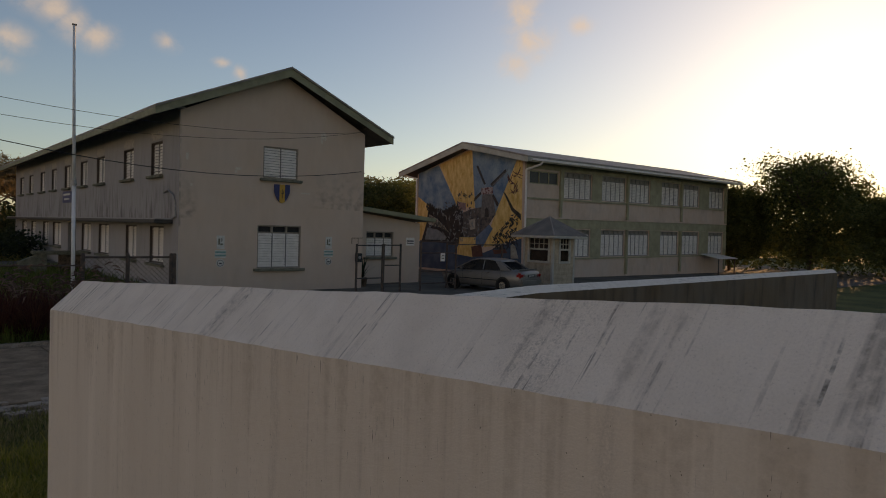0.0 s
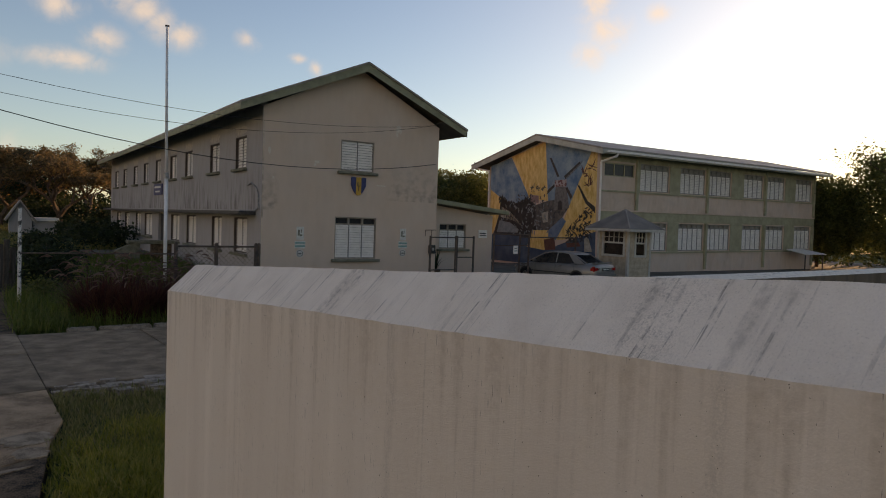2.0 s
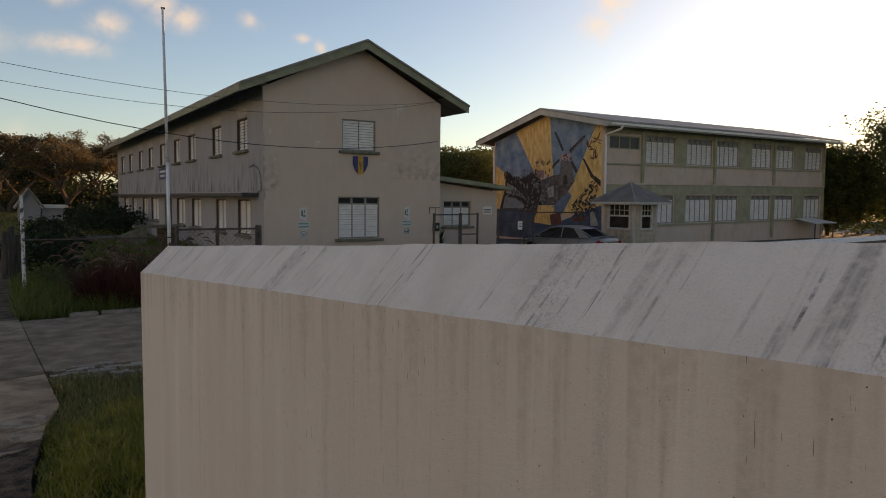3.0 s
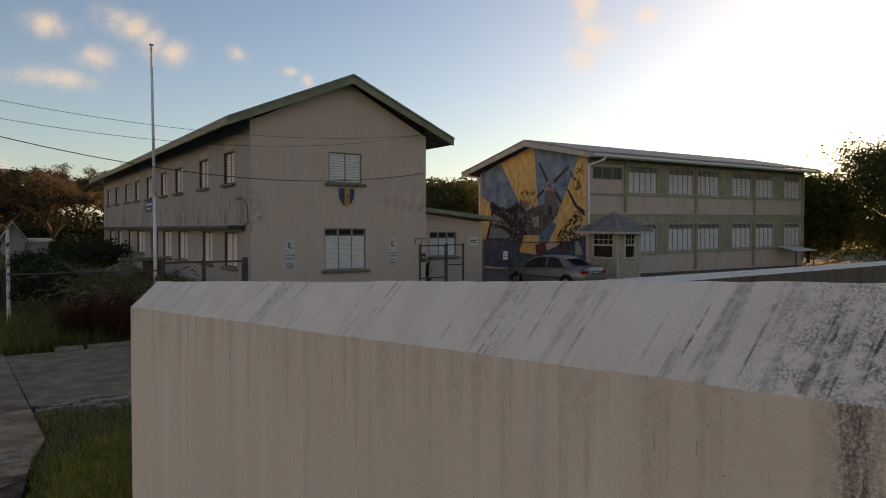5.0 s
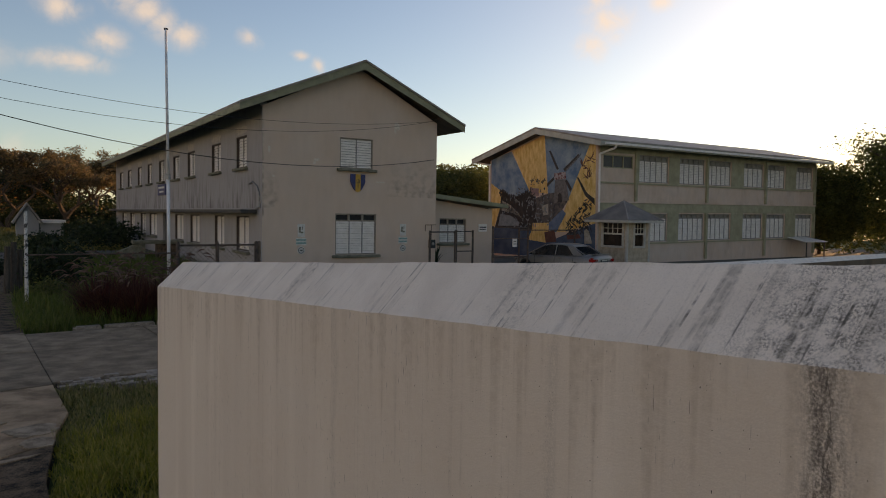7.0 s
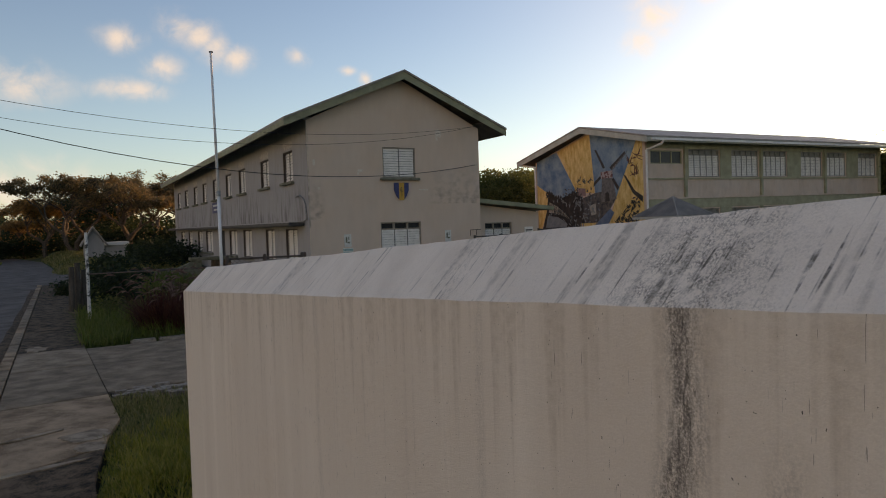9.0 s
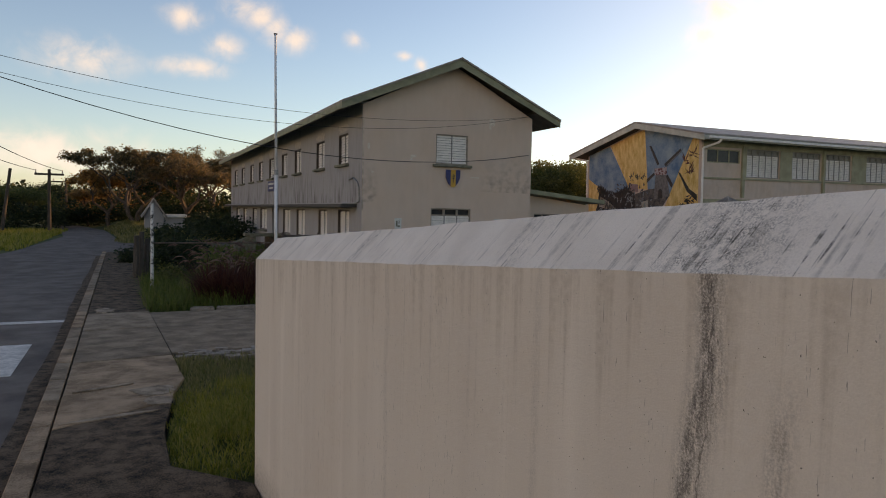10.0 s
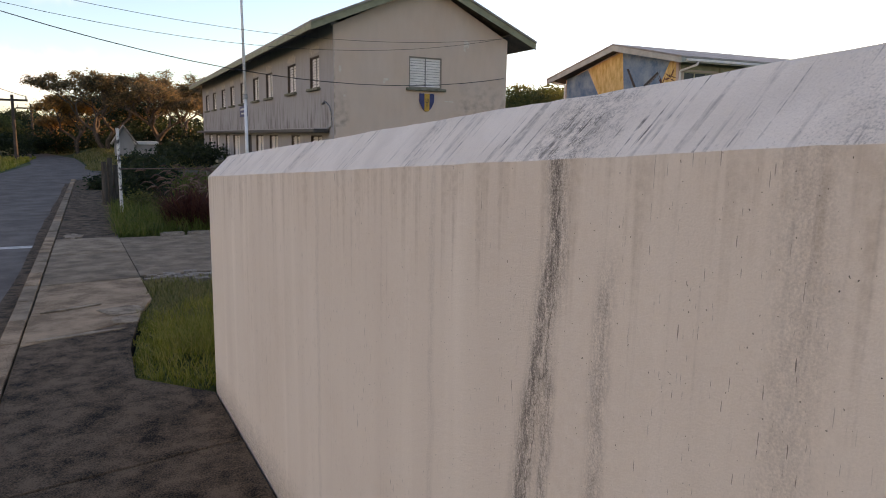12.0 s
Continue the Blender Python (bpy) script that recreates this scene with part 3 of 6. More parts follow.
def louvre_window(parent, o, u, n, hole, panels, sill=0.14, vents=0, pitch=0.09, depth=0.08, closed=True, transom=0.0, f=0.045, lined=False):
    """A window in a wall's hole: dark frame, white louvred panels, vent lights or a plain transom over them, a sill."""
    a0, a1, z0, z1 = hole
    o, u, n = Vector(o), Vector(u), Vector(n)
    fr = bmesh.new()
    top = z1
    for b in ((a0, a0 + f, z0, z1), (a1 - f, a1, z0, z1), (a0 + f, a1 - f, z1 - f, z1), (a0 + f, a1 - f, z0, z0 + f)):
        oriented(fr, o, u, n, b[0], b[1], -depth - 0.05, -depth + 0.03, b[2], b[3])
    if vents or transom:
        top = z1 - (0.23 if vents else transom)
        oriented(fr, o, u, n, a0 + f, a1 - f, -depth - 0.05, -depth + 0.02, top - 0.05, top)
        for k in range(1, max(vents, panels)):
            c = a0 + (a1 - a0) * k / max(vents, panels)
            oriented(fr, o, u, n, c - 0.035, c + 0.035, -depth - 0.05, -depth + 0.02, top, z1 - f)
    win = part("window", fr, M_MULLION if transom else M_JAMB if lined else M_WOOD, parent)
    # linings added to darken the recess as its shade would
    if lined:
        for c in (a0, a1 - 0.025):
            part("jamb_lining", oriented(bmesh.new(), o, u, n, c, c + 0.025, -depth + 0.031, -0.006, z0, z1), M_JAMB, win, "added dark brown lining for the shaded reveal")
        part("head_lining", oriented(bmesh.new(), o, u, n, a0 + 0.026, a1 - 0.026, -depth + 0.031, -0.006, z1 - 0.025, z1), M_JAMB, win)
    if vents or transom:
        back = oriented(bmesh.new(), o, u, n, a0 + f, a1 - f, -depth - 0.1, -depth - 0.06, top, z1 - f)
        part("vent_light", back, M_MULLION if transom else M_DARK, win)
    w = (a1 - a0 - 2 * f) / panels
    tilt = 0.022 if closed else 0.036
    for k in range(panels):
        bm = bmesh.new()
        s0, s1 = a0 + f + w * k + 0.008, a0 + f + w * (k + 1) - 0.008
        z = z0 + f
        hi = (top - 0.05 if top < z1 else z1 - f)
        rows = max(3, round((hi - z) / pitch))
        step = (hi - z) / rows
        for j in range(rows):
            zb = z + step * j
            pts = [o + u * s0 + n * (-depth - tilt) + Vector((0, 0, zb + step)), o + u * s0 + n * (-depth + tilt) + Vector((0, 0, zb + 0.012)),
                   o + u * s0 + n * (-depth + tilt - 0.012) + Vector((0, 0, zb + 0.004)), o + u * s0 + n * (-depth - tilt - 0.012) + Vector((0, 0, zb + step - 0.008))]
            prism(pts, u * (s1 - s0), bm)
        part("louvre_panel", bm, M_WHITE, win, "white louvred panel")
        if k:
            part("mullion", oriented(bmesh.new(), o, u, n, s0 - 0.02, s0 + 0.006, -depth - 0.03, -depth + 0.034, z, hi), M_MULLION, win)
    # near-black sheet added in place of the unlit room's darkness
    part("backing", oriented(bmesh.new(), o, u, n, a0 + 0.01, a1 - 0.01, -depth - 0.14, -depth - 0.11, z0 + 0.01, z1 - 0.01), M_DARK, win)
    if sill:
        bm = oriented(bmesh.new(), o, u, n, a0 - 0.13, a1 + 0.13, 0.003, sill, z0 - 0.1, z0 - 0.005)
        bmesh.ops.bevel(bm, geom=bm.edges[:], offset=0.015, segments=1, affect="EDGES")
        part("sill", bm, M_SILL, win, "stained concrete sill")
    return win


G0, PAVE, ROAD, YARD = -0.24, -0.07, -0.19, -0.225

# ---- ground, road, pavement ----
bm = bmesh.new()
bmesh.ops.create_grid(bm, x_segments=60, y_segments=60, size=700)
bmesh.ops.translate(bm, verts=bm.verts, vec=(0, 0, G0))
tagged(part("ground", bm, M_EARTH), "dry green and brown grassland", "ground", kind="structure")


def kerb_x(y):
    return -1.07 - 0.012 * (y - 2.0)


def strip(name, edges, z, depth, material, label, category, kind="structure"):
    """A slab whose left and right edges are given row by row as (y, x0, x1)."""
    pts = [(a, y, z) for y, a, b in edges] + [(b, y, z) for y, a, b in reversed(edges)]
    return tagged(part(name, prism(pts, (0, 0, -depth)), material), label, category, kind=kind)


strip("road", [(-40, -7.6, kerb_x(-40) - 0.17), (16, -7.2, kerb_x(16) - 0.17), (28.8, -5.9, kerb_x(28.8) - 0.17), (30.5, -5.4, 0.6), (33, -5.1, 1.5), (38, -4.9, 1.2), (39.5, -4.85, -1.0),
                (48, -4.5, -1.5), (60, -5.6, -2.4), (75, -9, -5.4)], ROAD, 0.3, M_ASPHALT, "worn grey asphalt road with faded edge", "road")
YARD_OB = strip("yard", [(11.45, 3.2, 60), (60, 3.2, 60)], YARD, 0.2, M_YARD, "dusty grey school yard", "yard")

# ---- roadside wall: tapering top, splayed into the entrance ----
def wall_x(y):
    return 0.36 + 0.041 * (2.6 - y)


def wall_top(y):
    return 1.56 + 0.0645 * (2.6 - y)


def boundary_wall(name, line, tops, base, label, face, thick=0.28, rise=0.145, rough=0.0):
    """A rendered wall along a line (its front edge first) with a two-sided sloping coping; base is the foot's height."""
    sections = []
    for i, (p, top) in enumerate(zip(line, tops)):
        p = Vector((*p, 0))
        d0 = (p - Vector((*line[i - 1], 0))).normalized() if i else None
        d1 = (Vector((*line[i + 1], 0)) - p).normalized() if i < len(line) - 1 else None
        t = ((d0 or d1) + (d1 or d0)).normalized()
        inward = Vector((t.y, -t.x, 0))
        k = 1 / max(0.5, inward.dot(Vector(((d0 or d1).y, -(d0 or d1).x, 0))))
        at = lambda s, z: p + inward * (s * k) + Vector((0, 0, z))
        wave = rough * (noise.noise((p.x, p.y * 2.3, 1.0)) + 0.6 * noise.noise((p.x, p.y * 11.0, 2.0)) + 0.4 * noise.noise((p.x, p.y * 31.0, 3.0)))
        crest = rough * (noise.noise((p.x, p.y * 1.9, 6.0)) + 0.7 * noise.noise((p.x, p.y * 17.0, 7.0)))
        sections.append((at(0, base), at(0, top + wave), at(thick / 2, top + rise + crest), at(thick, top), at(thick, base)))
    body, cap = bmesh.new(), bmesh.new()
    for a, b in zip(sections, sections[1:]):
        for lo, hi, bm in ((0, 1, body), (3, 4, body), (1, 2, cap), (2, 3, cap)):
            bm.faces.new([bm.verts.new(v) for v in (a[lo], b[lo], b[hi], a[hi])])
    for s in (sections[0], sections[-1]):
        body.faces.new([body.verts.new(v) for v in (s[0], s[1], s[3], s[4])])
        cap.faces.new([cap.verts.new(v) for v in (s[1], s[2], s[3])])
    for bm in (body, cap):
        bmesh.ops.remove_doubles(bm, verts=bm.verts, dist=1e-3)
        bmesh.ops.recalc_face_normals(bm, faces=bm.faces)
    ob = part(name, body, face)
    tagged(ob, label, "wall", kind="structure")
    ORIGIN[ob] = Vector((0, 0, 0))
    part("coping", cap, M_COPING, ob, "grey-stained sloping coping")
    return ob


ys = [-9.0, -6.0, -4.0] + [-4.0 + 0.0594 * i for i in range(1, 110)] + [2.53]
boundary_wall("wall_roadside", [(wall_x(y), y) for y in ys] + [(2.2, 4.2), (2.9, 4.6)], [wall_top(y) for y in ys] + [1.12, 1.08], G0, "white rendered boundary wall with rain streaks and a crack", M_WALL, rough=0.004)
boundary_wall("wall_entrance", [(2.95, 4.66), (7.0, 5.35), (14.5, 5.95), (21.8, 6.5)], [1.08, 1.17, 1.15, 1.14], G0, "dark brown boundary wall with pale coping along the entrance", M_DARKWALL, rise=0.1)

# ---- house with the gable: the school's long block ----
XW, XE, YG, YN, EAVE, RIDGE, MID = 6.87, 13.79, 20.06, 53.6, 5.55, 7.3, 10.41
school = thing("school_block", (XW, YG, YARD), "two-storey beige school block with gabled roof and louvred windows", "building")
UP, LOW = (3.66, 4.8), (0.6, 1.93)
south_holes = [(9.68 - XW, 11.0 - XW, 3.69, 4.79), (9.52 - XW, 11.17 - XW, 0.58, 2.07)]
part("wall", wall_mesh((XW, YG, 0), (1, 0, 0), (0, -1, 0), XE - XW, YARD, EAVE, 0.25, south_holes), M_GABLE, school)
part("gable", prism([(XW, YG, EAVE), (XE, YG, EAVE), (XE, YG, 5.62), (MID, YG, RIDGE), (XW, YG, 5.62)], (0, 0.25, 0)), M_GABLE, school)
up_at = [(21.75, 23.0), (25.1, 26.45), (29.3, 30.7), (32.4, 33.8), (36.0, 37.4), (39.4, 40.8), (42.7, 44.2), (46.6, 48.1), (50.1, 51.7)]
low_at = [(21.5, 23.0), (24.6, 26.0), (28.5, 30.2), (31.6, 33.4), (38.1, 40.3), (41.5, 43.2), (45.5, 47.2), (48.8, 50.7)]
west_holes = [(a - YG, b - YG, *UP) for a, b in up_at] + [(a - YG, b - YG, 0.66, 1.93) for a, b in low_at] + [(34.6 - YG, 36.4 - YG, YARD + 0.05, 1.95)]
part("wall", wall_mesh((XW, YG + 0.25, 0), (0, 1, 0), (-1, 0, 0), YN - YG - 0.25, YARD, EAVE, 0.25, [(a - 0.25, b - 0.25, c, d) for a, b, c, d in west_holes]), M_LONG, school, "grey side wall with weathered streaks")
part("wall", boxes((XE - 0.25, XE, YG + 0.25, YN, YARD, EAVE), (XW + 0.25, XE - 0.25, YN - 0.25, YN, YARD, EAVE)), M_GABLE, school)
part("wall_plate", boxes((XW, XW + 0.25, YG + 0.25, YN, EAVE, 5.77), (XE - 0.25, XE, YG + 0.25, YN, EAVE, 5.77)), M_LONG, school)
part("floor_slab", boxes((XW + 0.25, XE - 0.25, YG + 0.25, YN - 0.25, 2.75, 2.9), (XW + 0.25, XE - 0.25, YG + 0.25, YN - 0.25, YARD, YARD + 0.05)), M_DARK, school)
slope = (RIDGE + 0.2 - 5.62) / (MID - 5.96)
for x0, x1 in ((5.96, MID), (14.77, MID)):
    z0, zr = 5.62, RIDGE + 0.22
    part("roof", prism([(x0, YG - 0.55, z0), (x1, YG - 0.55, zr), (x1, YG - 0.55, zr - 0.07), (x0, YG - 0.55, z0 - 0.07)], (0, YN - YG + 1.1, 0)), M_ROOF, school, "weathered sheet roof")
    part("barge_board", prism([(x0, YG - 0.5, z0 - 0.07), (x1, YG - 0.5, zr - 0.07), (x1, YG - 0.5, zr - 0.34), (x0, YG - 0.5, z0 - 0.3)], (0, 0.04, 0)), M_FASCIA, school, "green-grey barge board")
    s = 1 if x0 < x1 else -1
    part("fascia", prism([(x0 + s * 0.005, YG - 0.45, z0 - 0.075), (x0 + s * 0.045, YG - 0.45, z0 - 0.06), (x0 + s * 0.045, YG - 0.45, z0 - 0.27), (x0 + s * 0.005, YG - 0.45, z0 - 0.27)], (0, YN - YG + 0.9, 0)), M_FASCIA, school)
    xs = XW if s > 0 else XE
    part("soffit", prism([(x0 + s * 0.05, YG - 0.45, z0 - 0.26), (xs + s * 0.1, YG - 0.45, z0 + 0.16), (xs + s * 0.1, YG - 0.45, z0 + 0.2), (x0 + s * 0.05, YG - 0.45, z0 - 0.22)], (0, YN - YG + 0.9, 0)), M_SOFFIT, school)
for h, k, v in zip(south_holes, (2, 3), (0, 3)):
    louvre_window(school, (XW, YG, 0), (1, 0, 0), (0, -1, 0), h, k, vents=v, depth=0.06)
for h in west_holes[:-1]:
    louvre_window(school, (XW, YG, 0), (0, 1, 0), (-1, 0, 0), h, 2, depth=0.1, pitch=0.1, f=0.05, lined=True, closed=h[2] > 3)
part("door", boxes((XW + 0.12, XW + 0.16, 34.62, 36.38, YARD + 0.06, 1.94)), M_DARK, school, "dark entrance door")
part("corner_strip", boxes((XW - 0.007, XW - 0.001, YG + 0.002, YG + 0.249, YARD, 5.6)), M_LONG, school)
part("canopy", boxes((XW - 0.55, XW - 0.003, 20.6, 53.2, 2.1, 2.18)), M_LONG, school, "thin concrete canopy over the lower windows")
part("canopy_lip", boxes((XW - 0.58, XW - 0.551, 20.6, 53.2, 2.03, 2.15), (XW - 0.58, XW - 0.02, 20.57, 20.598, 2.03, 2.15)), M_FRAME, school, "dark stained edge of the canopy")

# ---- annexe beside it ----
annexe = thing("annexe", (15.5, 21.5, YARD), "low beige annexe with sloping roof and louvred window", "building")
ahole = (14.92 - 13.8, 16.29 - 13.8, 0.9, 1.94)
part("wall", wall_mesh((13.8, 21.5, 0), (1, 0, 0), (0, -1, 0), 3.9, YARD, 2.35, 0.2, [ahole]), M_GABLE, annexe)
part("wall", boxes((17.5, 17.7, 21.7, 27, YARD, 2.3)), M_GABLE, annexe)
part("gable", prism([(13.8, 21.5, 2.35), (17.7, 21.5, 2.35), (13.8, 21.5, 2.8)], (0, 0.2, 0)), M_GABLE, annexe)
part("roof", prism([(13.8, 21.0, 3.0), (18.2, 21.0, 2.58), (18.2, 21.0, 2.42), (13.8, 21.0, 2.82)], (0, 6, 0)), M_FASCIA, annexe, "green-edged sloping roof")
louvre_window(annexe, (13.8, 21.5, 0), (1, 0, 0), (0, -1, 0), ahole, 3, vents=3)

# ---- second block, with the painted end wall ----
XB, XB2, YB, YB2, MIDB = 24.0, 44.3, 21.2, 29.8, 25.2
block = thing("painted_block", (XB, YB, YARD), "two-storey tan school block with green bands and painted end wall", "building")
bu = [(27.0, 29.35), (30.25, 32.5), (32.75, 34.95), (36.2, 38.25), (38.6, 40.65), (41.9, 43.9)]
bl = [(27.05, 29.3), (30.25, 32.5), (32.75, 35.0), (36.2, 38.25), (38.7, 40.75), (41.95, 43.95)]
bholes = [(a - XB, b - XB, 3.9, 5.3) for a, b in bu] + [(a - XB, b - XB, 0.82, 2.28) for a, b in bl] + [(0.35, 2.55, 4.55, 5.2)]
part("wall", wall_mesh((XB, YB, 0), (1, 0, 0), (0, -1, 0), XB2 - XB, YARD - 0.4, 5.75, 0.25, bholes), M_BWALL, block)
part("wall", boxes((XB2 - 0.25, XB2, YB + 0.25, YB2, YARD - 0.4, 5.4), (XB + 0.25, XB2 - 0.25, YB2 - 0.25, YB2, YARD - 0.4, 5.3)), M_BWALL, block)
part("end_wall", prism([(XB, YB + 0.25, YARD), (XB, YB2, YARD), (XB, YB2, 5.35), (XB, MIDB, 6.55), (XB, YB + 0.25, 5.75)], (0.25, 0, 0)), M_BWALL, block)
part("floor_slab", boxes((XB + 0.25, XB2 - 0.25, YB + 0.25, YB2 - 0.25, 2.75, 2.9)), M_DARK, block)
for y0, z0 in ((20.5, 5.72), (30.9, 5.4)):
    zr = 6.85
    part("roof", prism([(XB - 0.6, y0, z0 + 0.1), (XB - 0.6, MIDB, zr), (XB - 0.6, MIDB, zr - 0.08), (XB - 0.6, y0, z0 + 0.02)], (XB2 - XB + 1.4, 0, 0)), M_ROOF, block, "weathered sheet roof")
    part("barge_board", prism([(XB - 0.58, y0, z0 + 0.02), (XB - 0.58, MIDB, zr - 0.08), (XB - 0.58, MIDB, zr - 0.36), (XB - 0.58, y0, z0 - 0.22)], (0.04, 0, 0)), M_PALE, block, "pale grey barge board")
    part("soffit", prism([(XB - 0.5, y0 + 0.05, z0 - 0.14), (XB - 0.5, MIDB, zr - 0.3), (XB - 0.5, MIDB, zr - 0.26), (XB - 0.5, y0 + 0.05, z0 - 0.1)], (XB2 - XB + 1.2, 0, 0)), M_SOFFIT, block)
part("fascia", boxes((XB - 0.53, XB2 + 0.75, 20.5, 20.54, 5.54, 5.73)), M_PALE, block)
part("green_band", boxes((XB + 0.12, XB2, YB - 0.03, YB - 0.002, 2.34, 2.82)), M_GREEN, block, "sage green painted band")
part("string_course", boxes((XB + 0.1, XB2, YB - 0.07, YB - 0.002, 2.824, 2.9)), M_BWALL, block)
for wins, z0, z1 in ((bu, 3.864, 5.3), (bl, 0.784, 2.336)):
    stops = [26.62] + [v for w in wins for v in w] + [XB2 - 0.02]
    for x0, x1 in zip(stops[::2], stops[1::2]):
        part("green_panel", boxes((x0 + 0.01, x1 - 0.01, YB - 0.02, YB - 0.002, z0, z1)), M_GREEN, block)
part("green_band", boxes((XB + 0.12, XB2, YB - 0.03, YB - 0.002, 5.304, 5.62)), M_GREEN, block, "sage green painted band")
for x in (26.7, 32.62, 38.43, 44.1):
    part("pilaster", boxes((x - 0.08, x + 0.08, YB - 0.12, YB - 0.025, YARD, 2.33), (x - 0.08, x + 0.08, YB - 0.12, YB - 0.025, 2.905, 5.45)), M_GREEN, block)
part("beam", boxes((XB + 0.1, XB2, YB - 0.06, YB - 0.003, 3.78, 3.86), (XB + 2.6, XB2, YB - 0.06, YB - 0.003, 0.7, 0.78)), M_GREEN, block)
for h in bholes[:-1]:
    louvre_window(block, (XB, YB, 0), (1, 0, 0), (0, -1, 0), h, 5 if h[1] - h[0] > 2.15 else 4, sill=0, depth=0.1, transom=0.25 if h[2] > 3 else 0.2)

# ---- pavement, kerb, driveway ----
def slab(parent, pts, z, depth, material, rnd, name="slab"):
    """One cast slab with slightly uneven height and softened edge."""
    dz = rnd.uniform(-0.006, 0.006)
    bm = prism([(x, y, z + dz) for x, y in pts], (0, 0, -depth))
    bmesh.ops.bevel(bm, geom=[e for e in bm.edges if all(v.co.z > z - 0.02 for v in e.verts)], offset=0.008, segments=1, affect="EDGES")
    return part(name, bm, material, parent)


PAVE_EDGE = [(-9.0, 0.78), (2.53, 0.36), (2.7, 0.2), (3.1, -0.17), (4.0, -0.18), (5.2, -0.04), (5.9, 0.12), (7.2, 0.06), (11.4, -0.14), (29.5, -0.35)]


def pave_edge(y):
    if y < 2.53:
        return wall_x(y) - 0.004
    for (a, p), (b, q) in zip(PAVE_EDGE, PAVE_EDGE[1:]):
        if a <= y <= b:
            return p + (q - p) * (y - a) / (b - a)
    return PAVE_EDGE[-1][1]


rnd = random.Random(5)
edge_rows = [-9.0, 0.0, 2.53, 2.7, 3.1, 4.0, 5.2, 5.9, 7.2, 11.4, 29.5]
pavement = strip("pavement", [(y, kerb_x(y), pave_edge(y) - 0.002) for y in edge_rows], PAVE - 0.035, 0.12, M_JOINT, "worn concrete pavement with dark mould and cracked joints", "pavement")
ORIGIN[pavement] = Vector((0, 0, 0))
joints = [(-9.0, -9.1), (-6.4, -6.5), (-3.8, -3.9), (-1.2, -1.3), (1.38, 1.62), (4.35, 4.95), (5.5, 5.95), (7.15, 7.3), (9.55, 9.6), (11.35, 11.4), (14.2, 14.2), (17.3, 17.3), (20.5, 20.5), (23.6, 23.6), (26.6, 26.6), (29.4, 29.4)]
for (a, b), (c, d) in zip(joints, joints[1:]):
    right = sorted({b + 0.01, d - 0.01, *[y for y, x in PAVE_EDGE if b + 0.05 < y < d - 0.05]})
    pts = [(kerb_x(a) + 0.012, a + 0.012), *[(pave_edge(y) - 0.004, y) for y in right], (kerb_x(c) + 0.012, c - 0.012)]
    slab(pavement, pts, PAVE, 0.06, M_CONC_WARM if 4.3 < a < 5.6 else M_CONC if 4.3 < a < 11.3 else M_CONC_DARK, rnd)
kerb = strip("kerb", [(y, kerb_x(y) - 0.16, kerb_x(y) - 0.012) for y in (-9.0, 29.5)], PAVE - 0.04, 0.2, M_CONC_DARK, "old concrete kerb stones along the road", "kerb")
ORIGIN[kerb] = Vector((0, 0, 0))
y = -9.0
while y < 29.0:
    e = y + 0.9
    slab(kerb, [(kerb_x(y) - 0.17, y + 0.008), (kerb_x(y) - 0.008, y + 0.008), (kerb_x(e) - 0.008, e - 0.008), (kerb_x(e) - 0.17, e - 0.008)], PAVE + 0.004, 0.17, M_CONC_WARM if rnd.random() < 0.35 else M_CONC, rnd, "kerb_stone")
    y = e
strip("gutter", [(y, kerb_x(y) - 0.38 + rnd.uniform(-0.03, 0.03), kerb_x(y) - 0.175) for y in [-9 + 1.3 * i for i in range(30)]], ROAD + 0.006, 0.05, M_CONC_DARK, "dirty concrete gutter at the road edge", "gutter")
strip("crossing_bar", [(7.18, -2.75, -1.79), (9.26, -2.75, -1.8)], ROAD + 0.005, 0.02, M_LINE, "white painted crossing bar on the road", "road marking")
strip("crossing_line", [(11.3, -6.8, -1.5), (11.55, -6.8, -1.51)], ROAD + 0.005, 0.02, M_LINE, "white painted line across the road", "road marking")
driveway = strip("driveway", [(7.0, 0.12, 1.2), (7.3, 0.1, 3.6), (11.3, -0.08, 14.0), (11.38, -0.1, 14.0)], PAVE - 0.03, 0.12, M_CONC_DARK, "grey concrete driveway with cracked slabs", "driveway")
ORIGIN[driveway] = Vector((0, 0, 0))
for x0, x1 in ((0.065, 1.9), (1.92, 4.6), (4.62, 7.4), (7.42, 10.4)):
    slab(driveway, [(x0 - 0.01, 7.45), (x1 - 0.01, 7.45), (x1 - 0.2, 11.3), (x0 - 0.2, 11.3)], PAVE - 0.004, 0.06, M_CONC, rnd)
rub = bmesh.new()
for i in range(60):
    x, y = rnd.uniform(0.1, 2.2), rnd.uniform(6.85, 7.5)
    s = rnd.uniform(0.04, 0.16)
    box(rub, x - s, x + s, y - s * 0.5, y + s * 0.5, PAVE - 0.06, PAVE + rnd.uniform(-0.03, 0.012))
tagged(part("broken_concrete", rub, M_RUBBLE), "pale broken concrete edge of the driveway", "rubble", kind="stuff")
for x0, x1 in ((0.6, 1.05), (1.1, 1.95), (2.0, 3.1)):
    tagged(part("edging_stone", boxes((x0, x1, 11.42, 11.62, G0, PAVE + 0.03), bevel=0.02), M_RUBBLE), "pale worn concrete edging stone by the driveway", "kerb", "edging stones of the driveway")




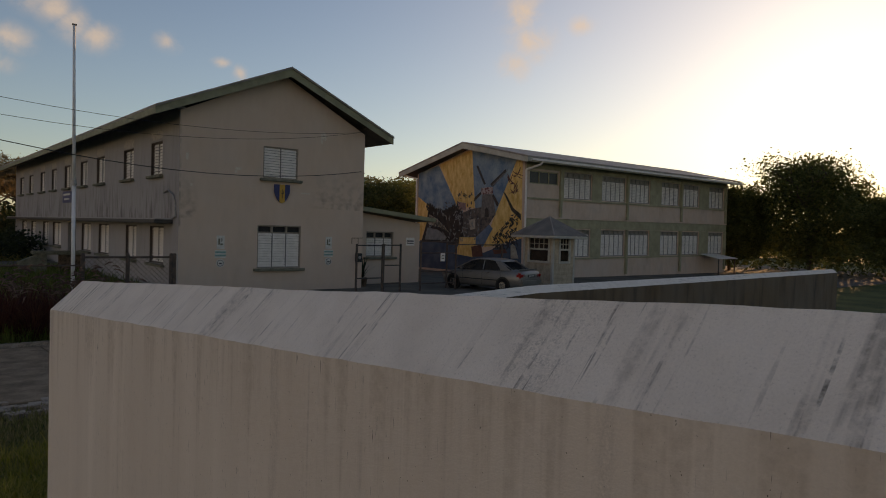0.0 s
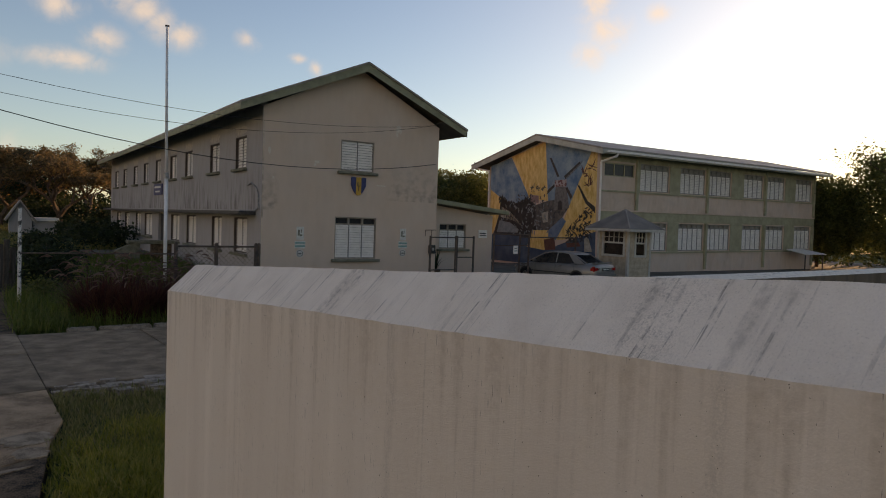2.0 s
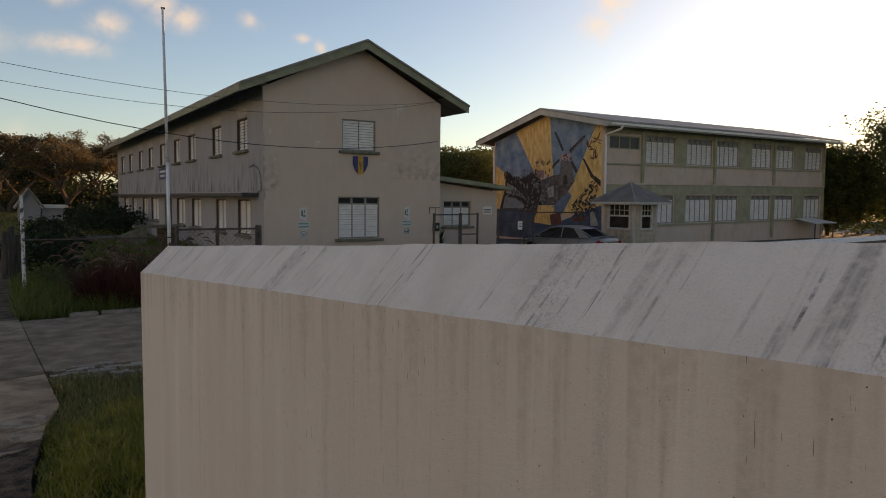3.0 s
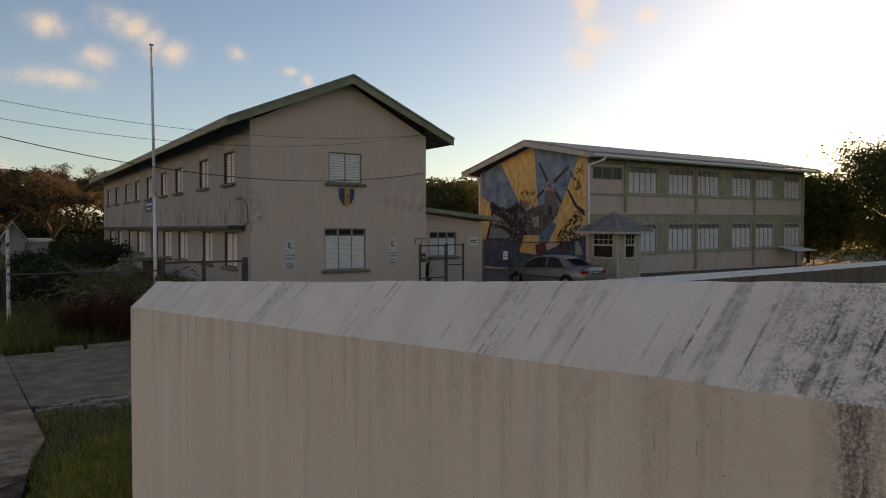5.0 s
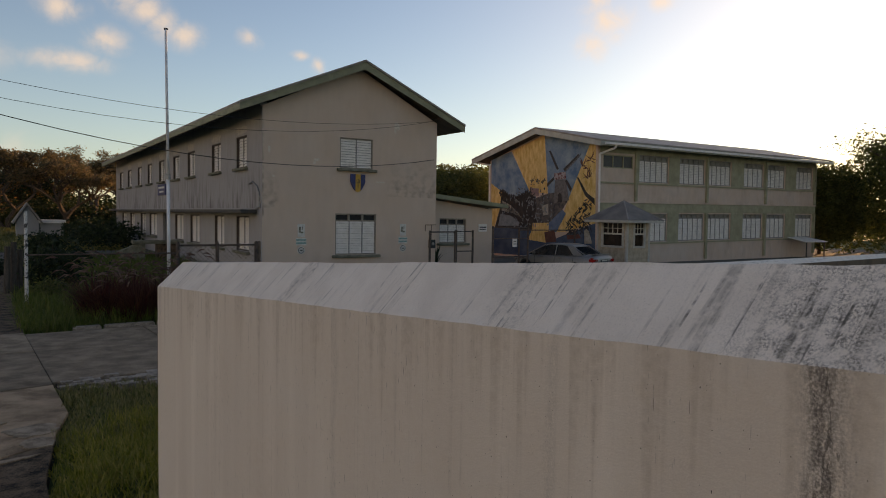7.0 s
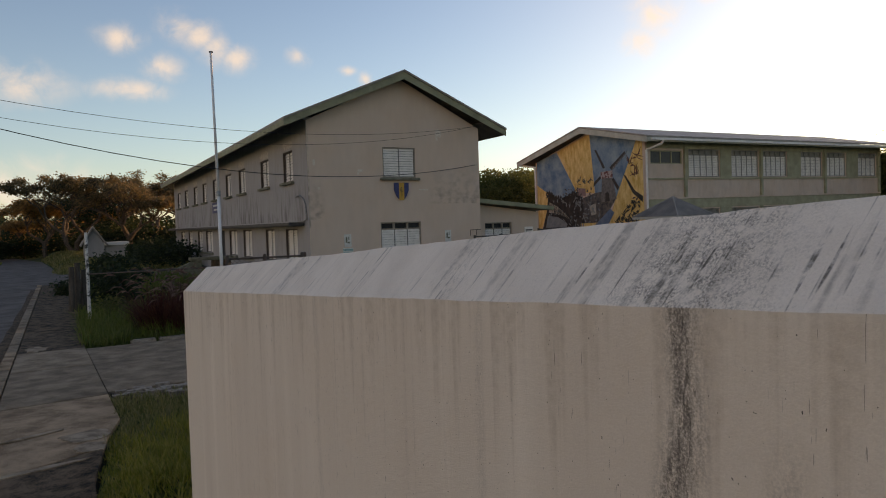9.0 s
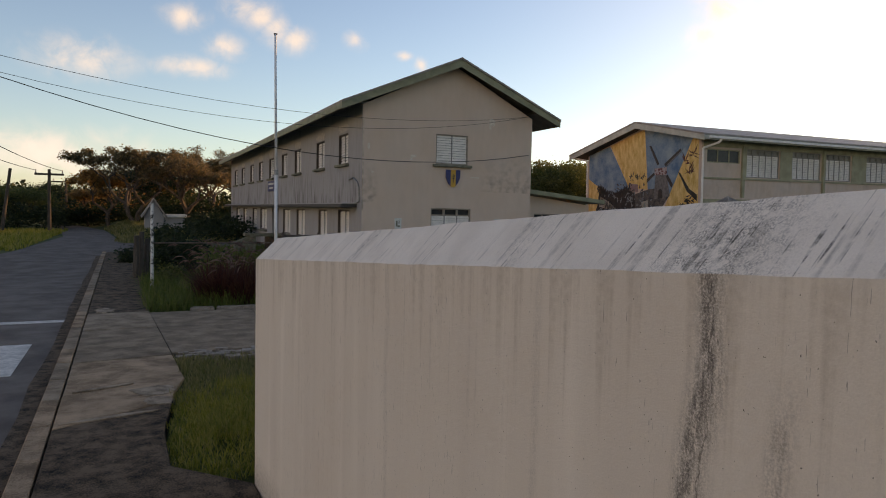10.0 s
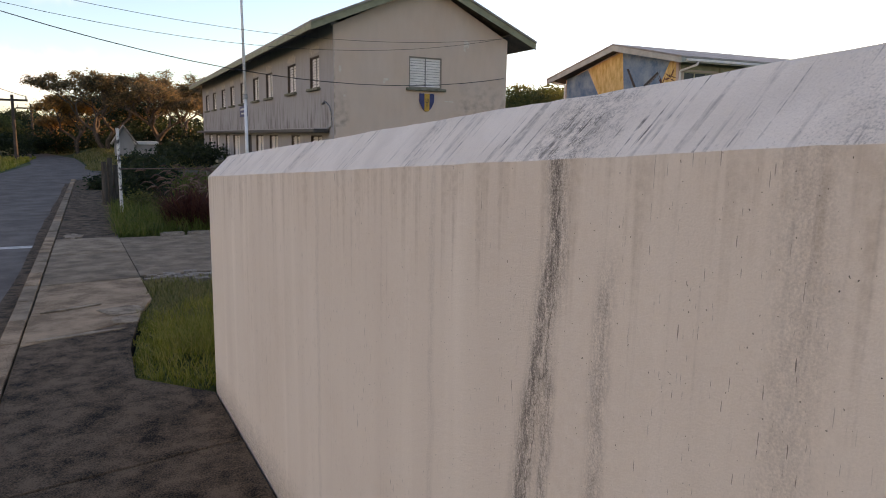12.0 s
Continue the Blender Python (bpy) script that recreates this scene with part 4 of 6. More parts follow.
def dust_patch(cx, cy, rx, ry, turn, seed):
    """A thin ragged drift of sand lying on the slabs."""
    rg = random.Random(seed)
    ring = []
    for k in range(40):
        a = 2 * math.pi * k / 40
        g = 1 + 0.45 * noise.noise((math.cos(a) * 2.2 + seed, math.sin(a) * 2.2, 0.0)) + rg.uniform(-0.04, 0.04)
        x, y = rx * g * math.cos(a), ry * g * math.sin(a)
        ring.append((cx + x * math.cos(turn) - y * math.sin(turn), cy + x * math.sin(turn) + y * math.cos(turn), PAVE + 0.013))
    tagged(part("sand_drift", prism(ring, (0, 0, -0.015)), M_SAND), "thin pale drift of sand on the pavement", "sand", kind="stuff")


for i, (x, y, rx, ry, turn) in enumerate(((-0.62, 4.56, 0.4, 0.045, 0.2), (-0.2, 4.98, 0.13, 0.16, 0.0), (-0.22, 5.4, 0.22, 0.2, 0.3), (-0.7, 5.72, 0.3, 0.035, 0.35), (-0.9, 11.7, 0.16, 0.3, 0.1))):
    dust_patch(x, y, rx, ry, turn, 500 + i)

# ---- plants ----
def blade(bm, x, y, z, h, w, lean, turn, bend=0.5):
    c, s = math.cos(turn), math.sin(turn)
    v = []
    for k, wide in ((0, 1), (0.55, 0.8), (1, 0.12)):
        out = lean * h * (k * (1 - bend) + k * k * bend)
        up = h * (k - lean * 0.35 * k * k)
        px, py = x + c * out, y + s * out
        v.append((bm.verts.new((px - s * w * wide, py + c * w * wide, z + up)), bm.verts.new((px + s * w * wide, py - c * w * wide, z + up))))
    for a, b in zip(v, v[1:]):
        bm.faces.new((a[0], a[1], b[1], b[0]))


def grass(name, spots, z, height, width, material, label, seed, lean=(0.15, 0.9), fade=None):
    rg = random.Random(seed)
    bm = bmesh.new()
    for x, y in spots:
        blade(bm, x, y, z(x, y) if callable(z) else z, rg.uniform(*height) * (fade(x, y) if fade else 1), width * rg.uniform(0.6, 1.3), rg.uniform(*lean), rg.uniform(0, 6.28))
    return tagged(part(name, bm, material), label, "grass", kind="stuff")


def scatter(n, x0, x1, y0, y1, seed, keep):
    rg = random.Random(seed)
    out = []
    while len(out) < n:
        x, y = rg.uniform(x0, x1), rg.uniform(y0, y1)
        if noise.noise((x * 1.7, y * 1.7, seed)) > rg.uniform(-0.75, 0.25) and keep(x, y):
            out.append((x, y))
    return out


ragged_edge = lambda x, y: x > pave_edge(y) + 0.09 * noise.noise((y * 4.1, x * 2.0, 3.0)) and not (y < 4.4 and x > 0.3 + (y - 2.5) * 1.25)
grass("grass_patch", scatter(14000, -0.3, 2.0, 2.75, 5.6, 1, ragged_edge), PAVE - 0.06, (0.05, 0.15), 0.0045, M_GRASS, "bright green tufty grass by the wall", 2, (0.3, 1.1), lambda x, y: 0.5 + min(0.8, 2.4 * max(0, min(x - pave_edge(y), y - 2.75))) * (1 + 0.6 * noise.noise((x * 5, y * 5, 2.0))))
grass("dry_grass_patch", scatter(9000, -0.3, 2.4, 4.9, 7.15, 11, ragged_edge), PAVE - 0.06, (0.05, 0.12), 0.006, M_GRASS_DRY, "short dry yellow grass by the driveway", 12)
grass("rough_grass", scatter(11000, -0.3, 4.0, 11.55, 17.0, 3, lambda x, y: x > pave_edge(y) - 0.06), G0, (0.18, 0.6), 0.008, M_GRASS_TALL, "overgrown green grass on the verge", 4)
grass("verge_grass", scatter(9000, -0.6, 6.5, 17.0, 34.0, 5, lambda x, y: x > pave_edge(min(y, 29)) + (1.6 if y > 29 else 0)), G0, (0.2, 0.5), 0.014, M_GRASS_TALL, "rough green verge grass", 6)
grass("opposite_verge_grass", scatter(9000, -14, -4.9, 33, 60, 9, lambda x, y: x < -5.1), G0, (0.15, 0.4), 0.03, M_GRASS, "dry green grass across the road", 10)


def bank_z(x, y):
    """Height of the low bank beside the road's bend."""
    ease = lambda k: (lambda c: c * c * (3 - 2 * c))(min(1.0, max(0.0, k)))
    return G0 - 0.01 + 0.72 * ease((x + 1.7 + max(0, y - 48) * 0.09) / 2.6) * ease((y - 39.0) / 20) + 0.03 * noise.noise((x * 0.8, y * 0.5, 0))


bm = bmesh.new()
bmesh.ops.create_grid(bm, x_segments=36, y_segments=44, size=1)
for v in bm.verts:
    v.co.x, v.co.y = 2.2 + v.co.x * 6.0, 54 + v.co.y * 16
    v.co.z = bank_z(v.co.x, v.co.y)
tagged(part("grass_bank", bm, M_EARTH, smooth=True), "low green grass bank", "bank", kind="structure")
grass("far_grass", scatter(12000, -2.6, 6.5, 40, 66, 7, lambda x, y: x > -1.3 - max(0, y - 48) * 0.09), bank_z, (0.08, 0.26), 0.03, M_GRASS_DRY, "dry green grass slope beside the road", 8)


def fountain_grass(loc, seed, size):
    rg = random.Random(seed)
    ob = thing("fountain_grass", loc, "dark red fountain grass clump with pale plumes", "ornamental grass", "fountain grass on the verge")
    bm, pl = bmesh.new(), bmesh.new()
    for i in range(420):
        a, d = rg.uniform(0, 6.28), rg.uniform(0, 0.22) * size
        blade(bm, loc[0] + d * math.cos(a), loc[1] + d * math.sin(a), loc[2], rg.uniform(0.55, 1.15) * size, 0.009, rg.uniform(0.15, 0.95), a + rg.uniform(-0.7, 0.7), 0.8)
    for i in range(30):
        a, l = rg.uniform(0, 6.28), rg.uniform(0.2, 0.7) * size
        h = rg.uniform(0.85, 1.2) * size
        p = Vector((loc[0] + l * math.cos(a), loc[1] + l * math.sin(a), loc[2] + h))
        q = p + Vector((0.2 * math.cos(a), 0.2 * math.sin(a), rg.uniform(-0.1, 0.06)))
        tube(pl, p, p.lerp(q, 0.5) + Vector((0, 0, 0.03)), 0.006, 0.016, 5)
        tube(pl, p.lerp(q, 0.5) + Vector((0, 0, 0.03)), q, 0.016, 0.004, 5)
    part("blades", bm, M_GRASS_RED, ob)
    part("plumes", pl, M_PLUME, ob, "pale pinkish seed plumes")


for i, (x, y, s) in enumerate([(1.3, 12.5, 0.95), (1.75, 12.2, 0.9), (2.2, 12.7, 1.0), (1.15, 13.1, 1.0), (1.7, 13.3, 1.05), (2.6, 13.2, 1.0), (2.9, 12.5, 0.9)]):
    fountain_grass((x, y, G0), 40 + i, s * 1.15)


def leaf(bm, p, size, rg):
    d = Vector((rg.gauss(0, 1), rg.gauss(0, 1), rg.gauss(0, 0.6))).normalized()
    s = d.orthogonal().normalized()
    s.rotate(Matrix.Rotation(rg.uniform(0, 6.28), 3, d))
    n = d.cross(s) * size * 0.12
    a = [p - d * size * 0.5, p + s * size * 0.26 + n, p + d * size * 0.5, p - s * size * 0.26 + n]
    bm.faces.new([bm.verts.new(v) for v in a])


def tree(name, loc, height, spread, seed, material, label, leaves=4000, leaf_size=0.3, fork=0.28, flat=0.55, trunks=1, clump=0.9, levels=5, group="", dense=0, airy=False):
    """Tapered trunk that forks again and again, with small leaves in loose clumps round the twigs."""
    rg = random.Random(seed)
    ob = thing(name, loc, label, "tree", group)
    wood, crown = bmesh.new(), bmesh.new()
    tips = []
    base = Vector(loc)

    def grow(p, d, length, r, level):
        mid = p + d * length * 0.5 + Vector((rg.gauss(0, 1), rg.gauss(0, 1), 0)) * length * 0.05
        q = p + d * length
        tube(wood, p, mid, r, r * 0.85, 6 if level < 2 else 4, False)
        tube(wood, mid, q, r * 0.85, r * 0.68, 6 if level < 2 else 4, False)
        if level >= (levels - 2 if airy else 2):
            tips.append(q)
        if level >= levels:
            return
        for k in range(rg.choice((2, 3)) if level < 3 else 2):
            a = rg.uniform(0, 6.28)
            side = Vector((math.cos(a), math.sin(a), rg.uniform(-0.1, 0.35)))
            out = Vector((q.x - base.x, q.y - base.y, 0)) / max(spread, 1) * 0.9
            nd = (d * 0.75 + side * rg.uniform(0.45, 0.85) + out * flat + Vector((0, 0, 0.25 * (1 - flat)))).normalized()
            if q.z > loc[2] + height * 1.1:
                nd.z *= 0.25
                nd.normalize()
            grow(q, nd, length * rg.uniform(0.66, 0.85), r * 0.62, level + 1)

    for k in range(trunks):
        a = rg.uniform(0, 6.28)
        lean = Vector((math.cos(a), math.sin(a), 0)) * (0.3 if trunks > 1 else 0.06)
        grow(base + lean * 0.3, (Vector((0, 0, 1)) + lean).normalized(), height * fork, height * (0.026 if airy else 0.018), 0)
    # bring the growth to the height and the spread asked for
    top = max(t.z for t in tips) - base.z
    wide = sorted(max(abs(t.x - base.x), abs(t.y - base.y)) for t in tips)[int(len(tips) * 0.93)]
    kx, kz = spread * 0.46 / wide, height * 0.93 / top
    fix = lambda v: Vector((base.x + (v.x - base.x) * kx, base.y + (v.y - base.y) * kx, base.z + (v.z - base.z) * kz))
    for v in wood.verts:
        k = min(1.0, (v.co.z - base.z) / (0.2 * height))
        f = fix(v.co)
        v.co = Vector((v.co.x + (f.x - v.co.x) * k, v.co.y + (f.y - v.co.y) * k, f.z))
    tips = [fix(t) for t in tips]
    weight = [(0.03 + rg.random() ** 3) if airy else (0.25 + rg.random()) for _ in tips]
    for t in rg.choices(tips, weight, k=leaves):
        leaf(crown, t + Vector((rg.gauss(0, 1), rg.gauss(0, 1), rg.gauss(0, 0.55))) * clump * 0.5, leaf_size * rg.uniform(0.6, 1.3), rg)
    # lumpy body of the crown, down to low over the ground
    lump = lambda d: 0.8 + 0.28 * noise.noise(d * 2.1 + Vector((seed * 3.7, 0, 0))) + 0.12 * noise.noise(d * 6.0 + Vector((seed * 1.3, 0, 0)))
    for i in range(dense):
        d = Vector((rg.gauss(0, 1), rg.gauss(0, 1), rg.gauss(0, 1))).normalized()
        k = rg.random() ** 0.33 * lump(d)
        leaf(crown, base + Vector((d.x * spread * 0.56 * k, d.y * spread * 0.56 * k, height * 0.55 + d.z * height * 0.53 * k)), leaf_size * rg.uniform(0.6, 1.3), rg)
    part("trunk", wood, M_BARK, ob)
    part("crown", crown, material, ob)
    return ob


ROWS_OF_TREES = "trees beyond the road"
tree("spreading_tree", (0.05, 62, 0.27), 7.1, 10.5, 11, M_LEAF_TREE, "spreading tree with sparse brown-green leaves on the grass bank", 15000, 0.2, trunks=2, clump=0.42, levels=7, flat=0.35, group=ROWS_OF_TREES, airy=True)
for i, (x, y, z, h, s, m, n, lab) in enumerate([
        (-2.3, 66, G0, 6.0, 5.4, M_LEAF_SUNLIT, 6500, "tree with the low sun's orange put into its leaf colour"), (-4.3, 74, G0, 4.6, 5, M_LEAF_SUNLIT, 5000, "tree with the low sun's orange put into its leaf colour"),
        (-1.2, 76, G0, 6.6, 9, M_LEAF_SUNLIT, 5000, "tree with the low sun's orange put into its leaf colour"), (4.2, 60, G0, 7.6, 8, M_LEAF_TREE, 6500, "brown-leaved tree beside the school block"),
        (6.9, 66, G0, 8.4, 9, M_LEAF_TREE, 7000, "brown-leaved tree beside the school block"), (3.2, 73, G0, 7.6, 10, M_LEAF_DARK, 6500, "dark dense tree behind the others"),
        (10.5, 72, G0, 9.2, 10, M_LEAF_TREE, 6000, "brown-leaved tree beside the school block"), (-10.2, 72, G0, 4.2, 8, M_LEAF_GREEN, 5000, "green tree across the road"),
        (-14.5, 66, G0, 5.0, 9, M_LEAF_GREEN, 5000, "green tree across the road"), (-19.5, 62, G0, 5.5, 9, M_LEAF_GREEN, 5000, "green tree across the road"),
        (-8.0, 90, G0, 5.4, 8, M_LEAF_DARK, 5000, "dark dense tree at the road's end"), (-3.4, 92, G0, 5.0, 10, M_LEAF_DARK, 5000, "dark dense tree at the road's end"), (2.5, 95, G0, 6.0, 12, M_LEAF_DARK, 5000, "dark dense tree at the road's end")]):
    airy = m in (M_LEAF_SUNLIT, M_LEAF_TREE)
    tree("tree", (x, y, z), h * (0.95 if airy else 0.87), s * (1.15 if airy else 1), 60 + i, m, lab, int(n * 1.7) if airy else n, 0.2, clump=0.5 if airy else 1.0, flat=0.15, fork=0.2, levels=7 if airy else 6, group=ROWS_OF_TREES, dense=300 if airy else 6000, airy=airy)
for i, (x, y, h, s, n) in enumerate([(49.5, 17.6, 8.2, 9.0, 9000), (47.6, 22.5, 6.3, 6.5, 7000), (54.5, 13.0, 6.4, 9, 8000), (58, 6.5, 5.0, 9, 7000), (60, -0.5, 4.8, 9, 7000), (62, -8, 4.8, 9, 6000), (27.5, 38.5, 6.0, 8, 7000), (33, 43, 6.3, 9, 6000), (21.5, 47, 5.8, 9, 6000)]):
    tree("tree", (x, y, G0), h, s, 90 + i, M_LEAF_GREEN, "dense green tree behind the school buildings" if i > 5 else "dense green tree against the low sun", n, 0.2, clump=1.3, flat=0.1, fork=0.18, group="trees round the school", dense=34000)


def thicket(name, x0, x1, y0, y1, h, n, seed, material, label, size=0.3):
    """A band of dense undergrowth with an uneven top."""
    rg = random.Random(seed)
    bm = bmesh.new()
    for i in range(n):
        x, y = rg.uniform(x0, x1), rg.uniform(y0, y1)
        top = h * (0.7 + 0.5 * noise.noise((x * 0.45, y * 0.45, seed)) + 0.25 * noise.noise((x * 1.6, y * 1.6, seed)))
        leaf(bm, Vector((x, y, G0 + max(0.1, top) * rg.random() ** 0.6)), size * rg.uniform(0.6, 1.3), rg)
    return tagged(part(name, bm, material), label, "undergrowth", kind="stuff")


thicket("undergrowth", -26, -5.6, 63, 69, 2.6, 9000, 1, M_LEAF_DARK, "dark undergrowth across the road")
thicket("undergrowth", -8, 1.0, 72, 80, 2.6, 8000, 2, M_LEAF_DARK, "dark undergrowth at the road's end")
thicket("undergrowth", 1.5, 13, 62, 72, 3.6, 12000, 3, M_LEAF_DARK, "dark undergrowth under the trees")
thicket("undergrowth", 3.0, 6.6, 40, 60, 1.8, 7000, 4, M_LEAF_DARK, "dark undergrowth beside the school block", 0.22)
thicket("undergrowth", 46, 66, -14, 24, 3.6, 22000, 5, M_LEAF_GREEN, "green undergrowth against the low sun")
thicket("undergrowth", 20, 40, 36, 44, 4.0, 12000, 6, M_LEAF_GREEN, "green undergrowth behind the buildings")
thicket("far_woods", -120, 140, 118, 130, 6.0, 16000, 7, M_LEAF_DARK, "far dark line of woods", 1.2)
thicket("far_woods", 90, 100, -90, 110, 5.0, 12000, 8, M_LEAF_DARK, "far dark line of woods", 1.2)


def shrub(name, loc, size, seed, material, label, n, leaf_size=0.12):
    rg = random.Random(seed)
    ob = thing(name, loc, label, "shrub")
    wood, crown = bmesh.new(), bmesh.new()
    heads = []
    for i in range(26):
        d = Vector((rg.gauss(0, 0.5), rg.gauss(0, 0.5), 1)).normalized()
        q = Vector(loc) + Vector((d.x * size[0], d.y * size[1], abs(d.z) * size[2] * rg.uniform(0.45, 0.95)))
        tube(wood, loc, q, 0.02, 0.006, 4, False)
        heads += [Vector(loc).lerp(q, k) for k in (0.55, 0.8, 1)]
    for i in range(n):
        leaf(crown, rg.choice(heads) + Vector((rg.gauss(0, 1), rg.gauss(0, 1), rg.gauss(0, 0.8))) * 0.2 * size[2], leaf_size * rg.uniform(0.6, 1.4), rg)
    for v in crown.verts:
        v.co.z = max(v.co.z, loc[2] + 0.01)
    part("stems", wood, M_BARK, ob)
    part("foliage", crown, material, ob)


shrub("shrub", (0.75, 19.0, G0), (0.55, 0.6, 1.55), 1, M_LEAF_DARK, "dark green leafy shrub on the verge", 2600)
shrub("shrub", (0.5, 16.7, G0), (0.45, 0.5, 0.6), 4, M_LEAF_GREEN, "low green weedy shrub beside the post", 2000, 0.09)
shrub("shrub", (-0.45, 24.0, G0), (0.7, 0.9, 0.7), 5, M_LEAF_DARK, "low weed spilling onto the pavement", 1300)
shrub("shrub", (1.3, 33.0, G0), (1.1, 1.5, 1.1), 6, M_LEAF_DARK, "dark hedge along the fence", 3200, 0.16)
shrub("shrub", (2.4, 31.0, G0), (0.5, 0.8, 0.5), 7, M_LEAF_DARK, "dark hedge along the fence", 2000, 0.16)

# ---- poles, fences, gates ----
FX, FY = 3.87, 20.0
flagpole = thing("flagpole", (FX, FY, G0), "tall slim white metal flagpole with flaking paint", "flagpole")
part("pole", tube(tube(bmesh.new(), (FX + 0.03, FY, G0), (FX + 0.02, FY, 3.1), 0.054, 0.05, 14), (FX + 0.02, FY, 3.1), (FX - 0.03, FY, 7.58), 0.045, 0.036, 12), M_POLE, flagpole, smooth=True)
part("collar", tube(bmesh.new(), (FX + 0.02, FY, 3.04), (FX + 0.02, FY, 3.2), 0.08, 0.07, 14), M_STEEL, flagpole)
part("pulley", tube(bmesh.new(), (FX - 0.08, FY, 7.6), (FX + 0.03, FY, 7.6), 0.03, None, 8), M_RUST, flagpole)
part("base_plate", boxes((FX - 0.2, FX + 0.26, FY - 0.23, FY + 0.23, G0 - 0.02, G0 + 0.05), bevel=0.01), M_CONC, flagpole)

post = thing("fence_post", (0.03, 15.9, G0), "peeling white round fence post with a rail", "post")
part("post", tube(bmesh.new(), (0.03, 15.9, G0), (0.03, 15.9, 2.0), 0.042, 0.036, 12), mat("peeling_white_post", (0.06, 0.055, 0.05), (0.6, 0.58, 0.55), 9, 0.8, 0.3, contrast=(0.42, 0.5)), post)
part("rail", tube(bmesh.new(), (0.03, 15.9, 1.0), (2.9, 14.0, 1.1), 0.016, None, 8), M_RUST, post)
for i, (x, y, h) in enumerate(((-0.34, 18.0, 1.1), (-0.2, 18.25, 1.2), (-0.06, 18.4, 1.0))):
    tagged(part("stump_post", tube(bmesh.new(), (x, y, G0), (x + 0.03, y, h), 0.08, 0.065, 9), M_POLE_WOOD), "weathered dark timber post standing in weeds", "post", "timber posts on the verge")


def mesh_fence(name, x0, x1, y, top, posts, label):
    """Pipe frame with diamond wire mesh."""
    ob = thing(name, (x0, y, G0), label, "fence")
    for x in posts:
        p = part("post", tube(bmesh.new(), (x, y, G0), (x, y, top + 0.06), 0.042, None, 10), M_RUST, ob)
        part("cap", tube(bmesh.new(), (x, y, top + 0.06), (x, y, top + 0.09), 0.04, 0.02, 10), M_RUST, p)
    part("top_rail", tube(bmesh.new(), (x0, y, top), (x1, y, top), 0.022, None, 8), M_RUST, ob)
    wire = bmesh.new()
    step, lo = 0.11, G0 + 0.1
    k = x0 - (top - lo)
    while k < x1:
        for s in (0, 1):
            a, b = max(k, x0), min(k + top - lo, x1)
            if a < b:
                za, zb = lo + a - k, lo + b - k
                if s:
                    za, zb = lo + top - za, lo + top - zb
                tube(wire, (a, y, za), (b, y, zb), 0.0035, None, 3, False)
        k += step
    tagged(part("wire_mesh", wire, M_RUST, ob), kind="stuff")
    return ob


mesh_fence("mesh_fence", 2.9, 4.77, 14.0, 1.27, (2.9, 3.78, 4.7, 4.77), "low chain-link fence panels on grey pipe posts")


def pipe_gate(name, x0, x1, y, top, label, rails, filled=None):
    ob = thing(name, (x0, y, YARD), label, "gate")
    for x in (x0, x1):
        part("post", tube(bmesh.new(), (x, y, YARD), (x, y, top + 0.03), 0.04, None, 10), M_RUST, ob)
    for z in rails:
        part("rail", tube(bmesh.new(), (x0, y, z), (x1, y, z), 0.022, None, 8), M_RUST, ob)
    if filled:
        part("sheet", boxes((x0 + 0.05, x1 - 0.05, y - 0.006, y + 0.006, YARD + 0.08, top - 0.06)), filled, ob)
    return ob


pipe_gate("pipe_gate", 12.35, 13.45, 18.2, 1.48, "open-framed rusty pipe gate beside the house", (1.46, 0.3))
pipe_gate("pipe_gate", 13.5, 14.25, 18.2, 1.5, "narrow rusty pipe wicket gate", (1.48, 0.75, 0.1))
pipe_gate("pipe_gate", 15.2, 16.95, 18.2, 1.65, "dark rusty pipe double gate in front of the mural", (1.63, 1.2, 0.5, 0.05))
pipe_gate("pipe_gate", 17.0, 20.1, 18.8, 1.56, "long pipe gate with a single top rail", (1.52, 0.4))
notice = thing("notice", (16.3, 18.18, 0.95), "small white notice on the dark gate", "sign")
part("board", boxes((16.15, 16.36, 18.165, 18.185, 0.88, 1.2)), M_WHITE, notice)
part("line", boxes((16.19, 16.32, 18.155, 18.164, 1.08, 1.11), (16.19, 16.32, 18.155, 18.164, 0.98, 1.01)), M_FRAME, notice)

# ---- utility poles and cables ----
def utility_pole(loc, top, arm, label):
    ob = thing("utility_pole", loc, label, "utility pole", "utility poles along the road")
    part("pole", tube(bmesh.new(), loc, top, 0.13, 0.1, 10), M_POLE_WOOD, ob)
    if arm:
        t = Vector(top)
        part("crossarm", boxes((t.x - arm, t.x + arm, t.y - 0.06, t.y + 0.06, t.z - 0.45, t.z - 0.3)), M_POLE_WOOD, ob)
        for k in (-0.9, 0.9, 0):
            part("insulator", tube(bmesh.new(), (t.x + arm * k, t.y, t.z - 0.3), (t.x + arm * k, t.y, t.z - 0.05), 0.05, 0.035, 8), M_STEEL, ob)
    return ob


utility_pole((-5.95, 55, G0), (-5.92, 55, 4.5), 0.95, "dark wooden utility pole with crossarm beside the road")
utility_pole((-6.75, 80, G0), (-6.76, 80, 4.7), 1.3, "dark wooden utility pole with crossarm, farther off")
utility_pole((-9.1, 56, G0), (-8.5, 56, 4.5), 0, "leaning plain wooden utility pole across the road")


